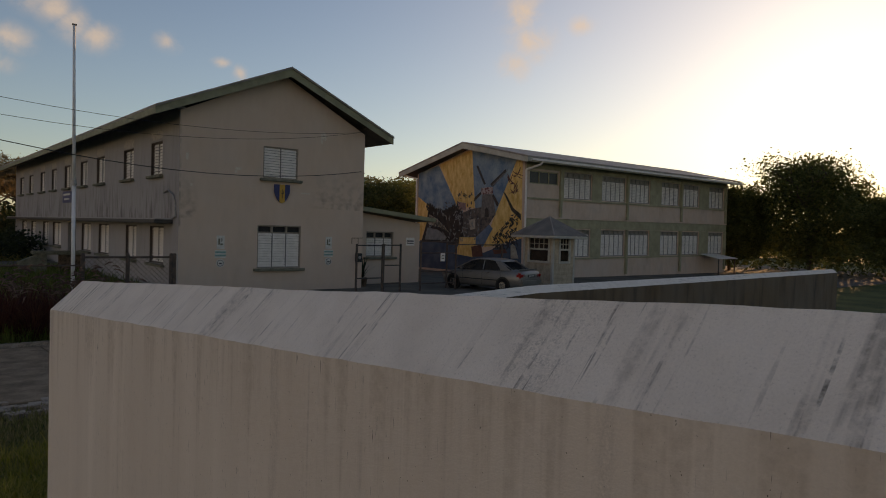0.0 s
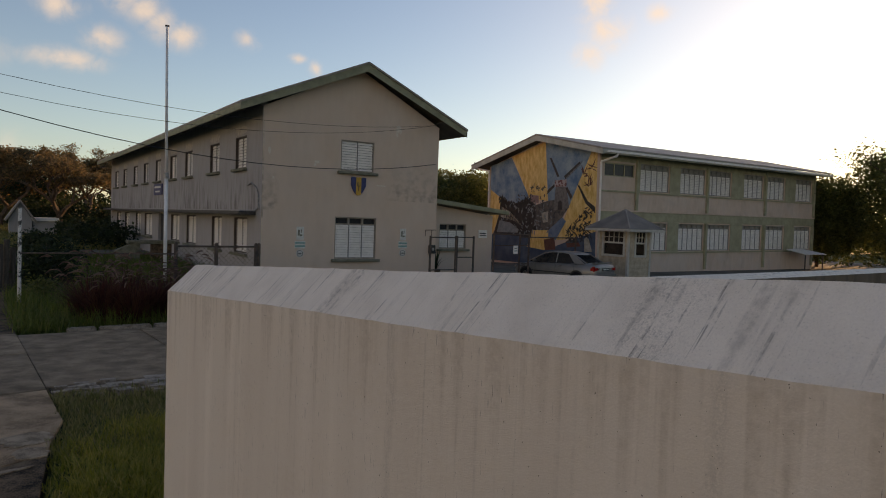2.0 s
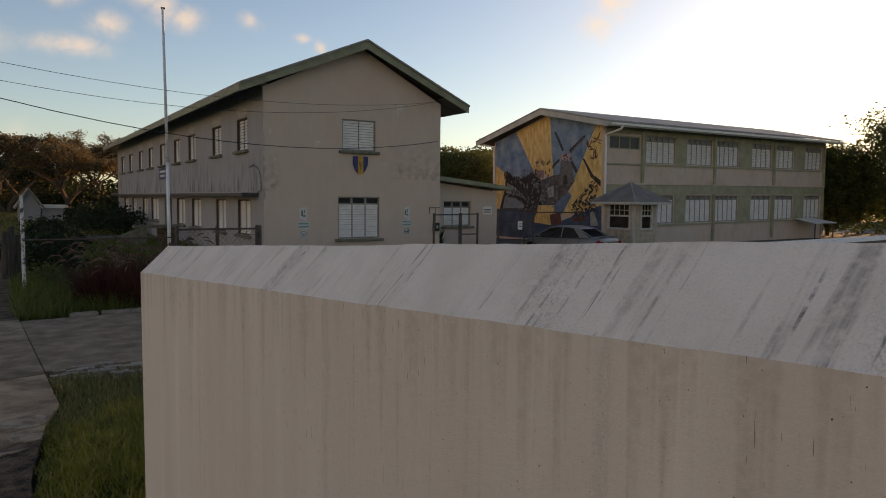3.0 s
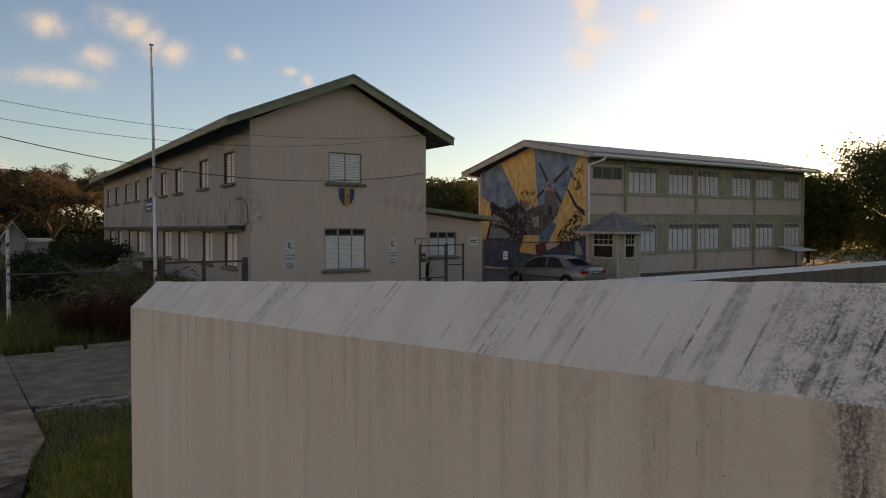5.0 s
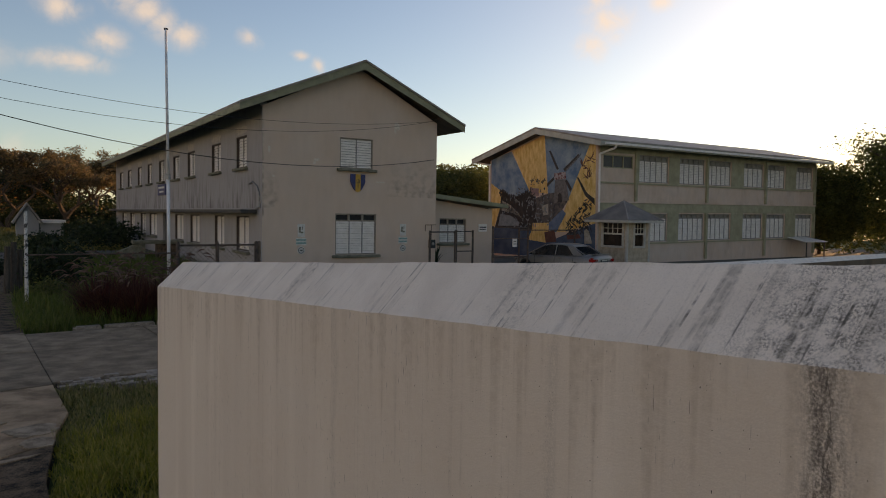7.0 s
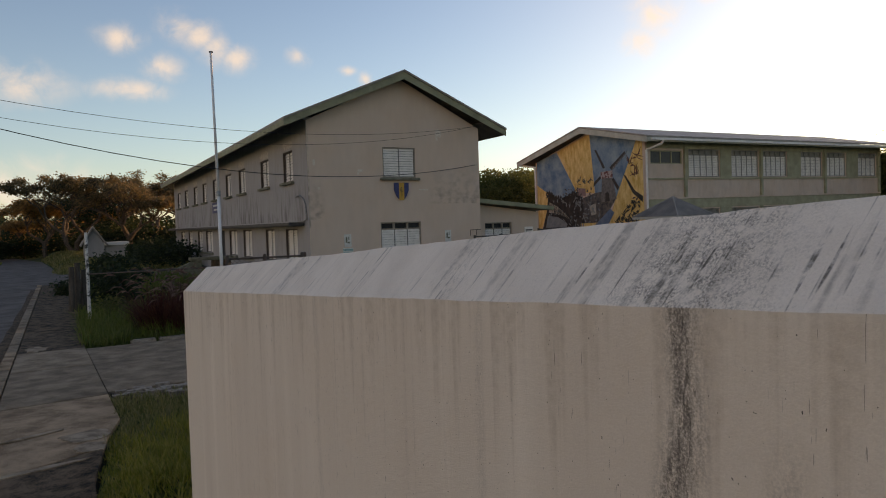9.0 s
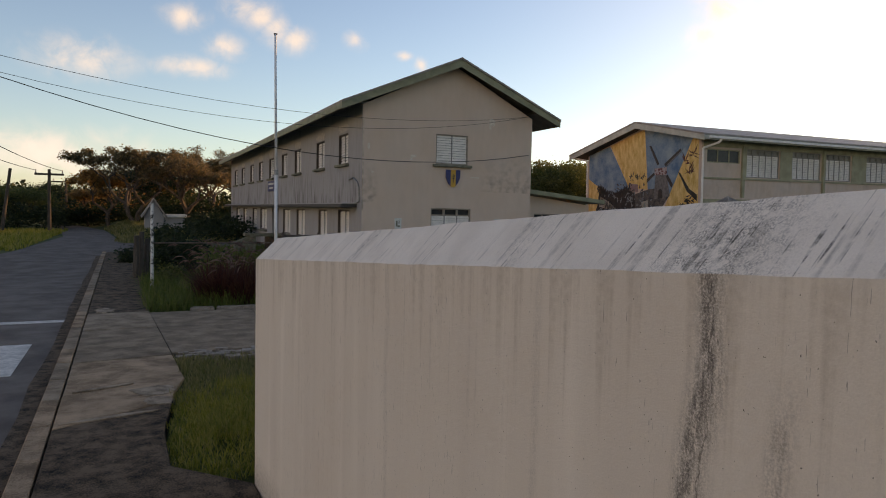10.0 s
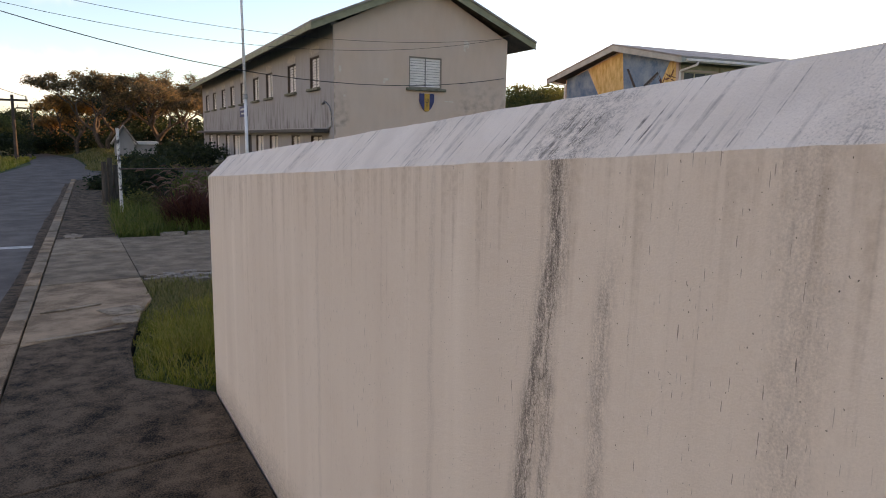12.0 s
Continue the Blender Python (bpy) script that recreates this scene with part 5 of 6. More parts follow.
def cable(name, a, b, sag, label, r=0.012):
    a, b = Vector(a), Vector(b)
    bm = bmesh.new()
    pts = [a.lerp(b, i / 24) - Vector((0, 0, sag * 4 * (i / 24) * (1 - i / 24))) for i in range(25)]
    side = (b - a).cross(Vector((0, 0, 1))).normalized()
    rings = [[bm.verts.new(p + side * (r * math.cos(k)) + Vector((0, 0, r * math.sin(k)))) for k in (0.5, 1.76, 3.0, 4.27, 5.5)] for p in pts]
    for u, v in zip(rings, rings[1:]):
        for k in range(5):
            bm.faces.new((u[k], u[(k + 1) % 5], v[(k + 1) % 5], v[k]))
    return tagged(part(name, bm, M_WIRE), label, "cable", "overhead cables")


cable("overhead_cable", (13.66, 20.0, 5.7), (-12.0, 14.6, 7.31), 1.53, "thin black overhead cable to the house", 0.0065)
cable("overhead_cable", (13.66, 20.0, 5.71), (-12.0, 14.6, 7.24), 1.92, "thin black overhead cable to the house", 0.0065)
cable("overhead_cable", (13.62, 20.0, 4.21), (-12.0, 14.6, 8.18), 2.15, "black service cable to the house", 0.012)
for k in (-0.85, 0.85):
    cable("overhead_cable", (-5.92 + k, 55, 4.4), (-9.5 + k, 10, 7.4), 0.8, "far overhead cable between poles", 0.02)

# ---- fittings on the school block ----
M_BLUE = mat("deep_blue_paint", (0.015, 0.022, 0.09), (0.03, 0.04, 0.15), 6, 0.5)
M_GOLD = mat("golden_yellow_paint", (0.5, 0.26, 0.03), (0.62, 0.34, 0.05), 5, 0.5)
M_PAPER = mat("faded_poster_paper", (0.5, 0.5, 0.46), (0.68, 0.68, 0.63), 12, 0.8)
M_TEAL = mat("faded_teal_print", (0.12, 0.28, 0.25), (0.24, 0.42, 0.38), 12, 0.8)
M_BLACK = mat("black_enamel", (0.012, 0.012, 0.012), (0.025, 0.025, 0.025), 6, 0.4)
shield = thing("wall_shield", (10.38, YG, 2.85), "blue and gold striped shield mounted on the gable wall", "shield")
YS = YG - 0.06
outline = lambda x: 2.86 + 0.36 * (abs(x - 10.38) / 0.29) ** 2
for x0, x1, m in ((10.09, 10.275, M_BLUE), (10.28, 10.48, M_GOLD), (10.485, 10.67, M_BLUE)):
    xs = [x0 + (x1 - x0) * i / 6 for i in range(7)]
    part("panel", prism([(x, YS, outline(x)) for x in xs] + [(x1, YS, 3.5), (x0, YS, 3.5)], (0, 0.055, 0)), m, shield)
part("emblem", boxes((10.37, 10.39, YS - 0.006, YS - 0.001, 3.02, 3.34), (10.32, 10.335, YS - 0.006, YS - 0.001, 3.2, 3.32), (10.425, 10.44, YS - 0.006, YS - 0.001, 3.2, 3.32), (10.32, 10.369, YS - 0.006, YS - 0.001, 3.18, 3.199), (10.391, 10.44, YS - 0.006, YS - 0.001, 3.18, 3.199)), M_BLACK, shield, "black three-pronged emblem")


def disc(cx, y, cz, r, depth=0.012):
    return prism([(cx + r * math.cos(t), y, cz + r * math.sin(t)) for t in [2 * math.pi * i / 20 for i in range(20)]], (0, -depth, 0))


for cx, top in ((8.24, 1.68), (12.31, 1.71)):
    y = YG - 0.002
    p = thing("poster", (cx, YG, top - 0.43), "peeling white paper poster on the gable wall", "poster", "posters on the gable wall")
    part("sheet", boxes((cx - 0.13, cx + 0.13, y - 0.012, y, top - 0.44, top)), M_PAPER, p)
    part("print", boxes((cx - 0.08, cx - 0.02, y - 0.016, y - 0.0125, top - 0.3, top - 0.1), (cx - 0.01, cx + 0.07, y - 0.016, y - 0.0125, top - 0.32, top - 0.26), (cx + 0.02, cx + 0.05, y - 0.016, y - 0.0125, top - 0.2, top - 0.09)), M_SILL, p)
    p = thing("banner", (cx, YG, top - 0.73), "small white and teal banner on the gable wall", "banner", "banners on the gable wall")
    part("sheet", boxes((cx - 0.19, cx + 0.19, y - 0.012, y, top - 0.74, top - 0.48)), M_PAPER, p)
    for z in (top - 0.55, top - 0.66):
        part("stripe", boxes((cx - 0.185, cx + 0.185, y - 0.016, y - 0.0125, z - 0.03, z + 0.03)), M_TEAL, p)
    p = thing("round_sign", (cx, YG, top - 1.04), "round white sign with dark ring on the gable wall", "sign", "round signs on the gable wall")
    part("disc", disc(cx, y, top - 0.91, 0.14), M_PAPER, p)
    ring = bmesh.new()
    for i in range(20):
        a, b = 2 * math.pi * i / 20, 2 * math.pi * (i + 1) / 20
        tube(ring, (cx + 0.1 * math.cos(a), y - 0.014, top - 0.91 + 0.1 * math.sin(a)), (cx + 0.1 * math.cos(b), y - 0.014, top - 0.91 + 0.1 * math.sin(b)), 0.011, None, 4)
    part("ring", ring, M_FRAME, p)
    part("bar", boxes((cx - 0.05, cx + 0.05, y - 0.018, y - 0.0125, top - 0.94, top - 0.9)), M_FRAME, p)
meter = thing("meter_box", (13.58, YG, 0.78), "black meter box with a round dial", "meter")
part("case", boxes((13.46, 13.7, YG - 0.16, YG - 0.002, 0.78, 1.11), bevel=0.015), M_BLACK, meter)
part("dial", disc(13.58, YG - 0.161, 0.95, 0.06, 0.01), M_STEEL, meter)
part("conduit", tube(tube(tube(bmesh.new(), (13.3, YG - 0.03, 1.45), (13.3, YG - 0.03, 1.68), 0.012, None, 6), (13.3, YG - 0.03, 1.68), (13.78, YG - 0.03, 1.69), 0.012, None, 6), (13.58, YG - 0.03, 1.11), (13.58, YG - 0.03, 1.68), 0.01, None, 6), M_RUST, meter)
sign = thing("sign_board", (XW, 36.4, 2.9), "small blue sign board with pale lettering bars on the side wall", "sign")
part("board", boxes((XW - 0.06, XW - 0.003, 35.45, 37.5, 2.92, 3.5)), M_BLUE, sign)
part("bar", boxes((XW - 0.066, XW - 0.061, 35.7, 37.25, 3.28, 3.38), (XW - 0.066, XW - 0.061, 35.9, 37.05, 3.06, 3.14)), M_PAPER, sign)
pipe = thing("conduit_pipe", (XW, 20.5, 2.2), "bent grey conduit pipe with hooked end on the side wall", "pipe")
pb = bmesh.new()
for p, q in (((XW - 0.04, 21.4, 3.05), (XW - 0.04, 21.0, 3.12)), ((XW - 0.04, 21.0, 3.12), (XW - 0.04, 20.5, 2.95)), ((XW - 0.04, 20.5, 2.95), (XW - 0.04, 20.3, 2.75)), ((XW - 0.04, 20.3, 2.75), (XW - 0.04, 20.25, 2.25)), ((XW - 0.04, 20.25, 2.25), (XW - 0.04, 20.6, 2.2))):
    tube(pb, p, q, 0.025, None, 6)
part("pipe", pb, M_STEEL, pipe)
bins = thing("ramp_parapet", (5.0, 30, YARD), "low grey concrete parapet by the side entrance", "parapet")
part("top", boxes((4.4, 6.3, 29.9, 30.6, 0.6, 0.74), bevel=0.02), M_SILL, bins)
part("upright", boxes((5.4, 6.2, 30.0, 30.5, YARD, 0.6)), M_CONC_DARK, bins)
part("cheek", prism([(4.0, 30, YARD), (4.9, 30, YARD), (4.9, 30, 0.6), (4.6, 30, 0.6), (3.9, 30, 0.3)], (0, 0.4, 0)), M_SILL, bins)
nb = thing("notice_board", (17.1, 21.5, 1.5), "small white notice board with dark lines on the annexe", "sign")
part("board", boxes((16.95, 17.4, 21.47, 21.498, 1.38, 1.72)), M_WHITE, nb)
part("line", boxes((17.0, 17.35, 21.46, 21.469, 1.55, 1.6), (17.0, 17.35, 21.46, 21.469, 1.46, 1.5)), M_FRAME, nb)
pl = thing("plant_pot", (14.2, 20.6, YARD), "spiky potted plant by the house corner", "plant")
bm = bmesh.new()
for i in range(16):
    blade(bm, 14.2, 20.6, 0.1, rnd.uniform(0.6, 1.0), 0.03, rnd.uniform(0.2, 0.9), i * 0.4, 0.6)
part("leaves", bm, M_LEAF_DARK, pl)
part("pot", tube(bmesh.new(), (14.2, 20.6, YARD), (14.2, 20.6, 0.12), 0.14, 0.19, 14), M_CONC_DARK, pl)

def patch(name, o, u, n, a, z, w, h, seed, material, label):
    rg = random.Random(seed)
    o, u, n = Vector(o), Vector(u), Vector(n)
    ring = []
    for k in range(16):
        c = math.cos(k * math.pi / 8), math.sin(k * math.pi / 8)
        q = max(abs(c[0]), abs(c[1])) ** 0.7
        g = rg.uniform(0.7, 1.15)
        ring.append(o + u * (a + c[0] / q * w * g) + Vector((0, 0, z + c[1] / q * h * g)) + n * 0.005)
    part(name, prism(ring, n * -0.02), material, school, label)


M_PEEL = mat("bare_pale_plaster", (0.55, 0.47, 0.39), (0.75, 0.66, 0.57), 14, 0.9)
M_PATCH = mat("grey_plaster_patch", (0.36, 0.32, 0.29), (0.5, 0.46, 0.42), 7, 0.9)
for i, (a, z, w, h) in enumerate([(12.0, 5.37, 0.13, 0.15), (11.93, 5.2, 0.05, 0.1), (8.8, 3.93, 0.11, 0.06), (8.72, 3.83, 0.05, 0.05), (7.1, 4.19, 0.05, 0.12), (8.2, 1.62, 0.12, 0.07), (7.25, 3.3, 0.04, 0.04), (11.3, 3.25, 0.2, 0.025)]):
    patch("peeled_patch", (0, YG, 0), (1, 0, 0), (0, -1, 0), a, z, w, h, 300 + i, M_PEEL, "pale patch of peeled paint")
for i, h in enumerate(west_holes[:-1]):
    if h[3] > 3.5:
        patch("plaster_patch", (XW, YG, 0), (0, 1, 0), (-1, 0, 0), (h[0] + h[1]) / 2, h[3] + 0.2, (h[1] - h[0]) * 0.5, 0.16, 330 + i, M_PATCH, "grey filled patch over the window")

# ---- painted end wall ----
PAINT = {"B1": mat("mural_sky_blue", (0.07, 0.16, 0.26), (0.25, 0.35, 0.4), 1.6, 0.7), "B2": mat("mural_mid_blue", (0.07, 0.13, 0.22), (0.15, 0.22, 0.3), 2, 0.7),
         "B3": mat("mural_deep_blue", (0.03, 0.055, 0.1), (0.08, 0.12, 0.17), 1.5, 0.7), "Y": mat("mural_ochre_yellow", (0.6, 0.35, 0.085), (0.86, 0.62, 0.27), 2.4, 0.7, stretch=(1, 2.2, 0.8)),
         "N": mat("mural_dark_brown", (0.018, 0.014, 0.012), (0.06, 0.045, 0.035), 2.5, 0.7), "G": mat("mural_grey_green", (0.035, 0.035, 0.035), (0.17, 0.15, 0.13), 3.5, 0.7),
         "W": mat("mural_cream", (0.28, 0.27, 0.22), (0.45, 0.43, 0.37), 5, 0.7), "PB": mat("mural_pale_blue", (0.14, 0.18, 0.2), (0.26, 0.3, 0.31), 4, 0.7),
         "PK": mat("mural_dusty_pink", (0.24, 0.15, 0.15), (0.36, 0.24, 0.22), 4, 0.7), "T": mat("mural_stone_grey", (0.1, 0.095, 0.09), (0.2, 0.19, 0.18), 7, 0.7),
         "R": mat("mural_red_white", (0.16, 0.045, 0.04), (0.4, 0.34, 0.32), 6, 0.7, contrast=(0.45, 0.5)), "K": M_BLACK, "RB": mat("mural_red_brown", (0.1, 0.035, 0.025), (0.17, 0.07, 0.045), 4, 0.7)}
MURAL = [
    ('field_blue', 'B1', [(29.7, 5.41), (27.85, 5.79), (26.19, 3.42), (25.72, 3.1), (27.57, 2.93), (29.69, 4.03)]),
    ('ray_yellow', 'Y', [(27.8, 5.81), (25.07, 6.48), (24.78, 3.33), (26.19, 3.42)]),
    ('corner_yellow', 'Y', [(29.69, 4.03), (28.7, 3.5), (28.86, 2.51), (29.36, 1.45), (29.67, 1.44)]),
    ('field_blue', 'B1', [(25.07, 6.48), (21.71, 5.8), (23.23, 2.95), (24.22, 3.37), (24.74, 3.33)]),
    ('ray_yellow', 'Y', [(21.71, 5.8), (21.36, 5.73), (21.31, 1.8), (23.35, 1.34), (24.06, 1.28), (23.23, 2.95)]),
    ('hill_brown', 'N', [(28.7, 3.5), (27.57, 2.93), (26.19, 3.42), (25.72, 3.1), (25.62, 1.74), (26.01, 1.34), (29.36, 1.28), (28.86, 2.51)]),
    ('meadow_grey', 'G', [(25.72, 3.1), (24.74, 3.33), (24.22, 3.37), (23.23, 2.95), (23.64, 2.47), (24.64, 1.77), (25.62, 1.74)]),
    ('lower_blue', 'B2', [(24.64, 1.77), (23.64, 2.47), (23.36, 2.27), (24.06, 1.28), (24.64, 1.37)]),
    ('lower_yellow', 'Y', [(25.94, 1.74), (24.64, 1.77), (24.64, 1.37), (24.86, 0.7), (26.32, 0.81), (26.01, 1.34)]),
    ('base_blue', 'B3', [(29.67, 1.44), (26.01, 1.34), (26.32, 0.81), (24.86, 0.7), (23.49, 1.14), (21.31, 1.8), (21.28, -0.1), (29.65, -0.1)]),
    ('fence_pale', 'W', [(28.6, 3.0), (27.82, 2.71), (26.62, 1.88), (27.65, 2.28), (28.68, 2.42)]),
    ('pond_pale', 'PB', [(28.77, 2.23), (27.82, 2.12), (27.06, 1.75), (27.14, 1.56), (29.0, 1.53)]),
    ('house_pink', 'PK', [(26.19, 3.69), (25.49, 3.61), (25.49, 3.2), (26.03, 3.27)]),
    ('cloth_pale', 'W', [(25.22, 2.68), (24.71, 2.78), (24.68, 2.22), (25.07, 2.15)]),
    ('mill_tower', 'T', [(24.18, 4.06), (23.41, 4.03), (23.16, 2.95), (24.29, 2.82)]),
    ('mill_cap', 'R', [(24.27, 4.39), (23.41, 4.42), (23.41, 4.05), (24.26, 4.05)]),
    ('sail', 'K', [(24.7, 5.57), (24.57, 5.58), (23.95, 4.6), (24.08, 4.55)]),
    ('sail', 'K', [(23.6, 4.58), (22.53, 5.28), (22.46, 5.15), (23.46, 4.42)]),
    ('sail', 'K', [(24.84, 3.67), (24.79, 3.89), (24.31, 4.19), (24.26, 4.07)]),
    ('sail', 'K', [(23.45, 3.95), (23.34, 4.03), (22.96, 3.53), (23.07, 3.38)]),
    ('mill_door', 'K', [(23.95, 3.26), (23.82, 3.36), (23.71, 3.26), (23.65, 2.86), (23.97, 2.85)]),
    ('barrel_red', 'RB', [(24.97, 1.26), (24.2, 1.38), (24.05, 0.78), (24.86, 0.71)]),
    ('palm_trunk', 'N', [(22.63, 4.14), (22.49, 4.07), (21.9, 3.3), (21.39, 3.01), (21.38, 2.71), (22.03, 3.19)]),
    ('patch_brown', 'RB', [(23.28, 1.15), (22.4, 1.22), (22.26, 1.03), (23.21, 0.93)]),
    ('post_pale', 'W', [(22.03, 1.42), (21.88, 1.51), (21.72, 1.4), (21.48, 0.79), (22.0, 0.77)]),
]
mural = thing("wall_painting", (XB, 25.5, YARD), "large painted mural of a windmill, gold rays and blue sky", "mural")
for i, (name, colour, pts) in enumerate(MURAL):
    d = 0.004 + 0.004 * (0 if i < 5 else 1 if i < 10 else 2 if i < 15 else 3) + (0.0004 * i)
    part(name, prism([(XB - 0.003, max(YB + 0.03, y), z) for y, z in pts], (-d, 0, 0)), PAINT[colour], mural)
rg = random.Random(3)


def dab(bm, y, z, length, wide, turn, d):
    c, s = math.cos(turn), math.sin(turn)
    pts = [(y + c * a - s * b, z + s * a + c * b) for a, b in ((-length / 2, 0), (-length * 0.1, wide / 2), (length / 2, 0), (-length * 0.1, -wide / 2))]
    prism([(XB - 0.003, p, q) for p, q in pts], (-d, 0, 0), bm)


cane, frond, dots, marks = bmesh.new(), bmesh.new(), bmesh.new(), bmesh.new()
for i in range(150):
    y, z = rg.uniform(21.6, 23.35), rg.uniform(1.15, 3.0)
    if y - 21.3 < 0.4 + (3.2 - z) * 1.1:
        dab(cane, y, z, rg.uniform(0.18, 0.42), 0.075, rg.choice((0.5, 1.0, 2.1, 2.6)) + rg.uniform(-0.3, 0.3), 0.021)
# lattice on the upper sail, ragged tree tops along the dark hill, drips of the pale fence, palms on the gold ray
for k in range(9):
    dab(marks, 23.4 - 0.12 * k, 4.5 + 0.085 * k, 0.3, 0.035, 2.2, 0.025)
for i in range(190):
    k = rg.random()
    y, z = (27.6 - 1.4 * k, 2.95 + 0.45 * k) if i % 2 else (28.7 - 1.1 * k, 3.45 - 0.5 * k)
    dab(cane, y + rg.gauss(0, 0.14), z + rg.gauss(0, 0.1), rg.uniform(0.12, 0.3), 0.12, rg.uniform(0.9, 2.2), 0.0215)
for i in range(26):
    y = 26.7 + 2.0 * i / 26
    z = 2.0 + (y - 26.6) * 0.47
    dab(cane, y, z - rg.uniform(0.0, 0.3), rg.uniform(0.25, 0.6), 0.06, 1.57, 0.027)
for cy in (26.0, 25.55, 25.15):
    for i in range(9):
        a = 0.35 * i
        l = rg.uniform(0.12, 0.24)
        dab(dots, cy + l * 0.6 * math.cos(a) + rg.gauss(0, 0.05), 3.95 + l * 0.6 * math.sin(a) + rg.gauss(0, 0.08), l, 0.045, a + rg.gauss(0, 0.3), 0.0235)
for cy, cz in ((22.2, 4.7), (21.8, 4.2), (21.7, 5.0)):
    for i in range(11):
        a = rg.uniform(-0.6, 3.7)
        l = rg.uniform(0.15, 0.5)
        dab(frond, cy + l * 0.5 * math.cos(a), cz + l * 0.35 * math.sin(a) - 0.25 * l * abs(math.cos(a)) + rg.gauss(0, 0.06), l, 0.05, a + rg.gauss(0, 0.25), 0.022)
for i in range(40):
    dab(dots, rg.uniform(24.8, 28.2), rg.uniform(3.05, 3.7), rg.uniform(0.08, 0.2), 0.08, rg.uniform(0, 3.14), 0.023)
for i in range(110):
    dab(marks, rg.uniform(24.4, 28.6), rg.uniform(1.5, 3.2), rg.uniform(0.08, 0.3), 0.07, rg.uniform(0, 3.14), 0.024)
tagged(part("cane_leaves", cane, PAINT["K"], mural), kind="stuff")
tagged(part("palm_fronds", frond, PAINT["RB"], mural), kind="stuff")
tagged(part("hill_paint", dots, PAINT["G"], mural), kind="stuff")
tagged(part("crowd_paint", marks, PAINT["PB"], mural), kind="stuff")

# gutter and downpipe at the block's corner
part("gutter", boxes((XB - 0.3, XB2 + 0.7, 20.4, 20.495, 5.6, 5.7)), M_WHITE, block, "white rain gutter")
dp = bmesh.new()
for p, q in (((24.45, 20.45, 5.6), (24.4, 20.5, 5.45)), ((24.4, 20.5, 5.45), (24.0, 21.1, 5.2)), ((24.0, 21.1, 5.2), (24.0, 21.1, YARD))):
    tube(dp, p, q, 0.055, None, 10)
part("downpipe", dp, M_WHITE, block, "white downpipe")
part("downpipe", tube(tube(bmesh.new(), (23.6, 30.6, 5.3), (23.9, 29.75, 5.1), 0.05, None, 8), (23.9, 29.75, 5.1), (23.9, 29.75, YARD), 0.05, None, 8), M_WHITE, block, "white downpipe")
tw = part("window", boxes(*[(XB + a, XB + b, YB + 0.03, YB + 0.1, c, d) for a, b, c, d in ((0.35, 0.41, 4.55, 5.2), (1.05, 1.11, 4.6, 5.15), (1.8, 1.86, 4.6, 5.15), (2.49, 2.55, 4.55, 5.2), (0.41, 2.49, 4.55, 4.6), (0.41, 2.49, 5.15, 5.2))]), M_GREEN, block)
for a, b in ((0.41, 1.05), (1.11, 1.8), (1.86, 2.49)):
    part("pane", boxes((XB + a, XB + b, YB + 0.06, YB + 0.07, 4.6, 5.15)), M_BLACK, tw, "dark glass pane")
lean_to = thing("lean_to_roof", (42.3, 20, YARD), "small pale sloping lean-to roof on posts", "canopy")
part("sheet", prism([(40.4, 19.6, 0.84), (42.9, 19.6, 0.84), (42.6, 20.9, 1.08), (40.6, 20.9, 1.08)], (0, 0, -0.05)), M_WHITE, lean_to)
for x in (40.6, 42.7):
    part("post", tube(bmesh.new(), (x, 19.7, YARD), (x, 19.7, 0.82), 0.04, None, 8), M_RUST, lean_to)

block.rotation_euler = (0, -0.0115, 0)
mural.rotation_euler = block.rotation_euler

# ---- guard hut: boarded walls, sash windows, hipped sheet roof ----
HX0, HX1, HY0, HY1, HT = 21.5, 22.95, 17.15, 18.85, 1.98
M_BOARD = mat("weathered_cream_boards", (0.36, 0.285, 0.2), (0.55, 0.45, 0.33), 4, 0.8, 0.1, per_object=0.1)
M_HUT_ROOF = mat("dull_grey_roof_sheet", (0.13, 0.115, 0.1), (0.23, 0.205, 0.175), 2.0, 0.65, 0.1)
M_TRIM = mat("cream_trim", (0.4, 0.38, 0.33), (0.52, 0.5, 0.44), 5, 0.7)
hut = thing("guard_hut", (HX0, HY0, YARD), "small boarded guard hut with hipped sheet roof and white sash windows", "hut")
wy, wx = (17.35, 18.53, 0.84, 1.88), (21.92, 22.6, 0.84, 1.88)
part("wall", wall_mesh((HX0 + 0.02, HY0 + 0.02, 0), (0, 1, 0), (-1, 0, 0), HY1 - HY0 - 0.04, YARD, HT, 0.08, [(wy[0] - HY0, wy[1] - HY0, wy[2], wy[3])]), M_BOARD, hut)
part("wall", wall_mesh((HX0 + 0.02, HY0 + 0.02, 0), (1, 0, 0), (0, -1, 0), HX1 - HX0 - 0.04, YARD, HT, 0.08, [(wx[0] - HX0, wx[1] - HX0, wx[2], wx[3])]), M_BOARD, hut)
part("wall", boxes((HX1 - 0.1, HX1 - 0.02, HY0 + 0.1, HY1, YARD, HT), (HX0 + 0.1, HX1 - 0.1, HY1 - 0.1, HY1 - 0.02, YARD, HT)), M_BOARD, hut)
z = YARD + 0.02
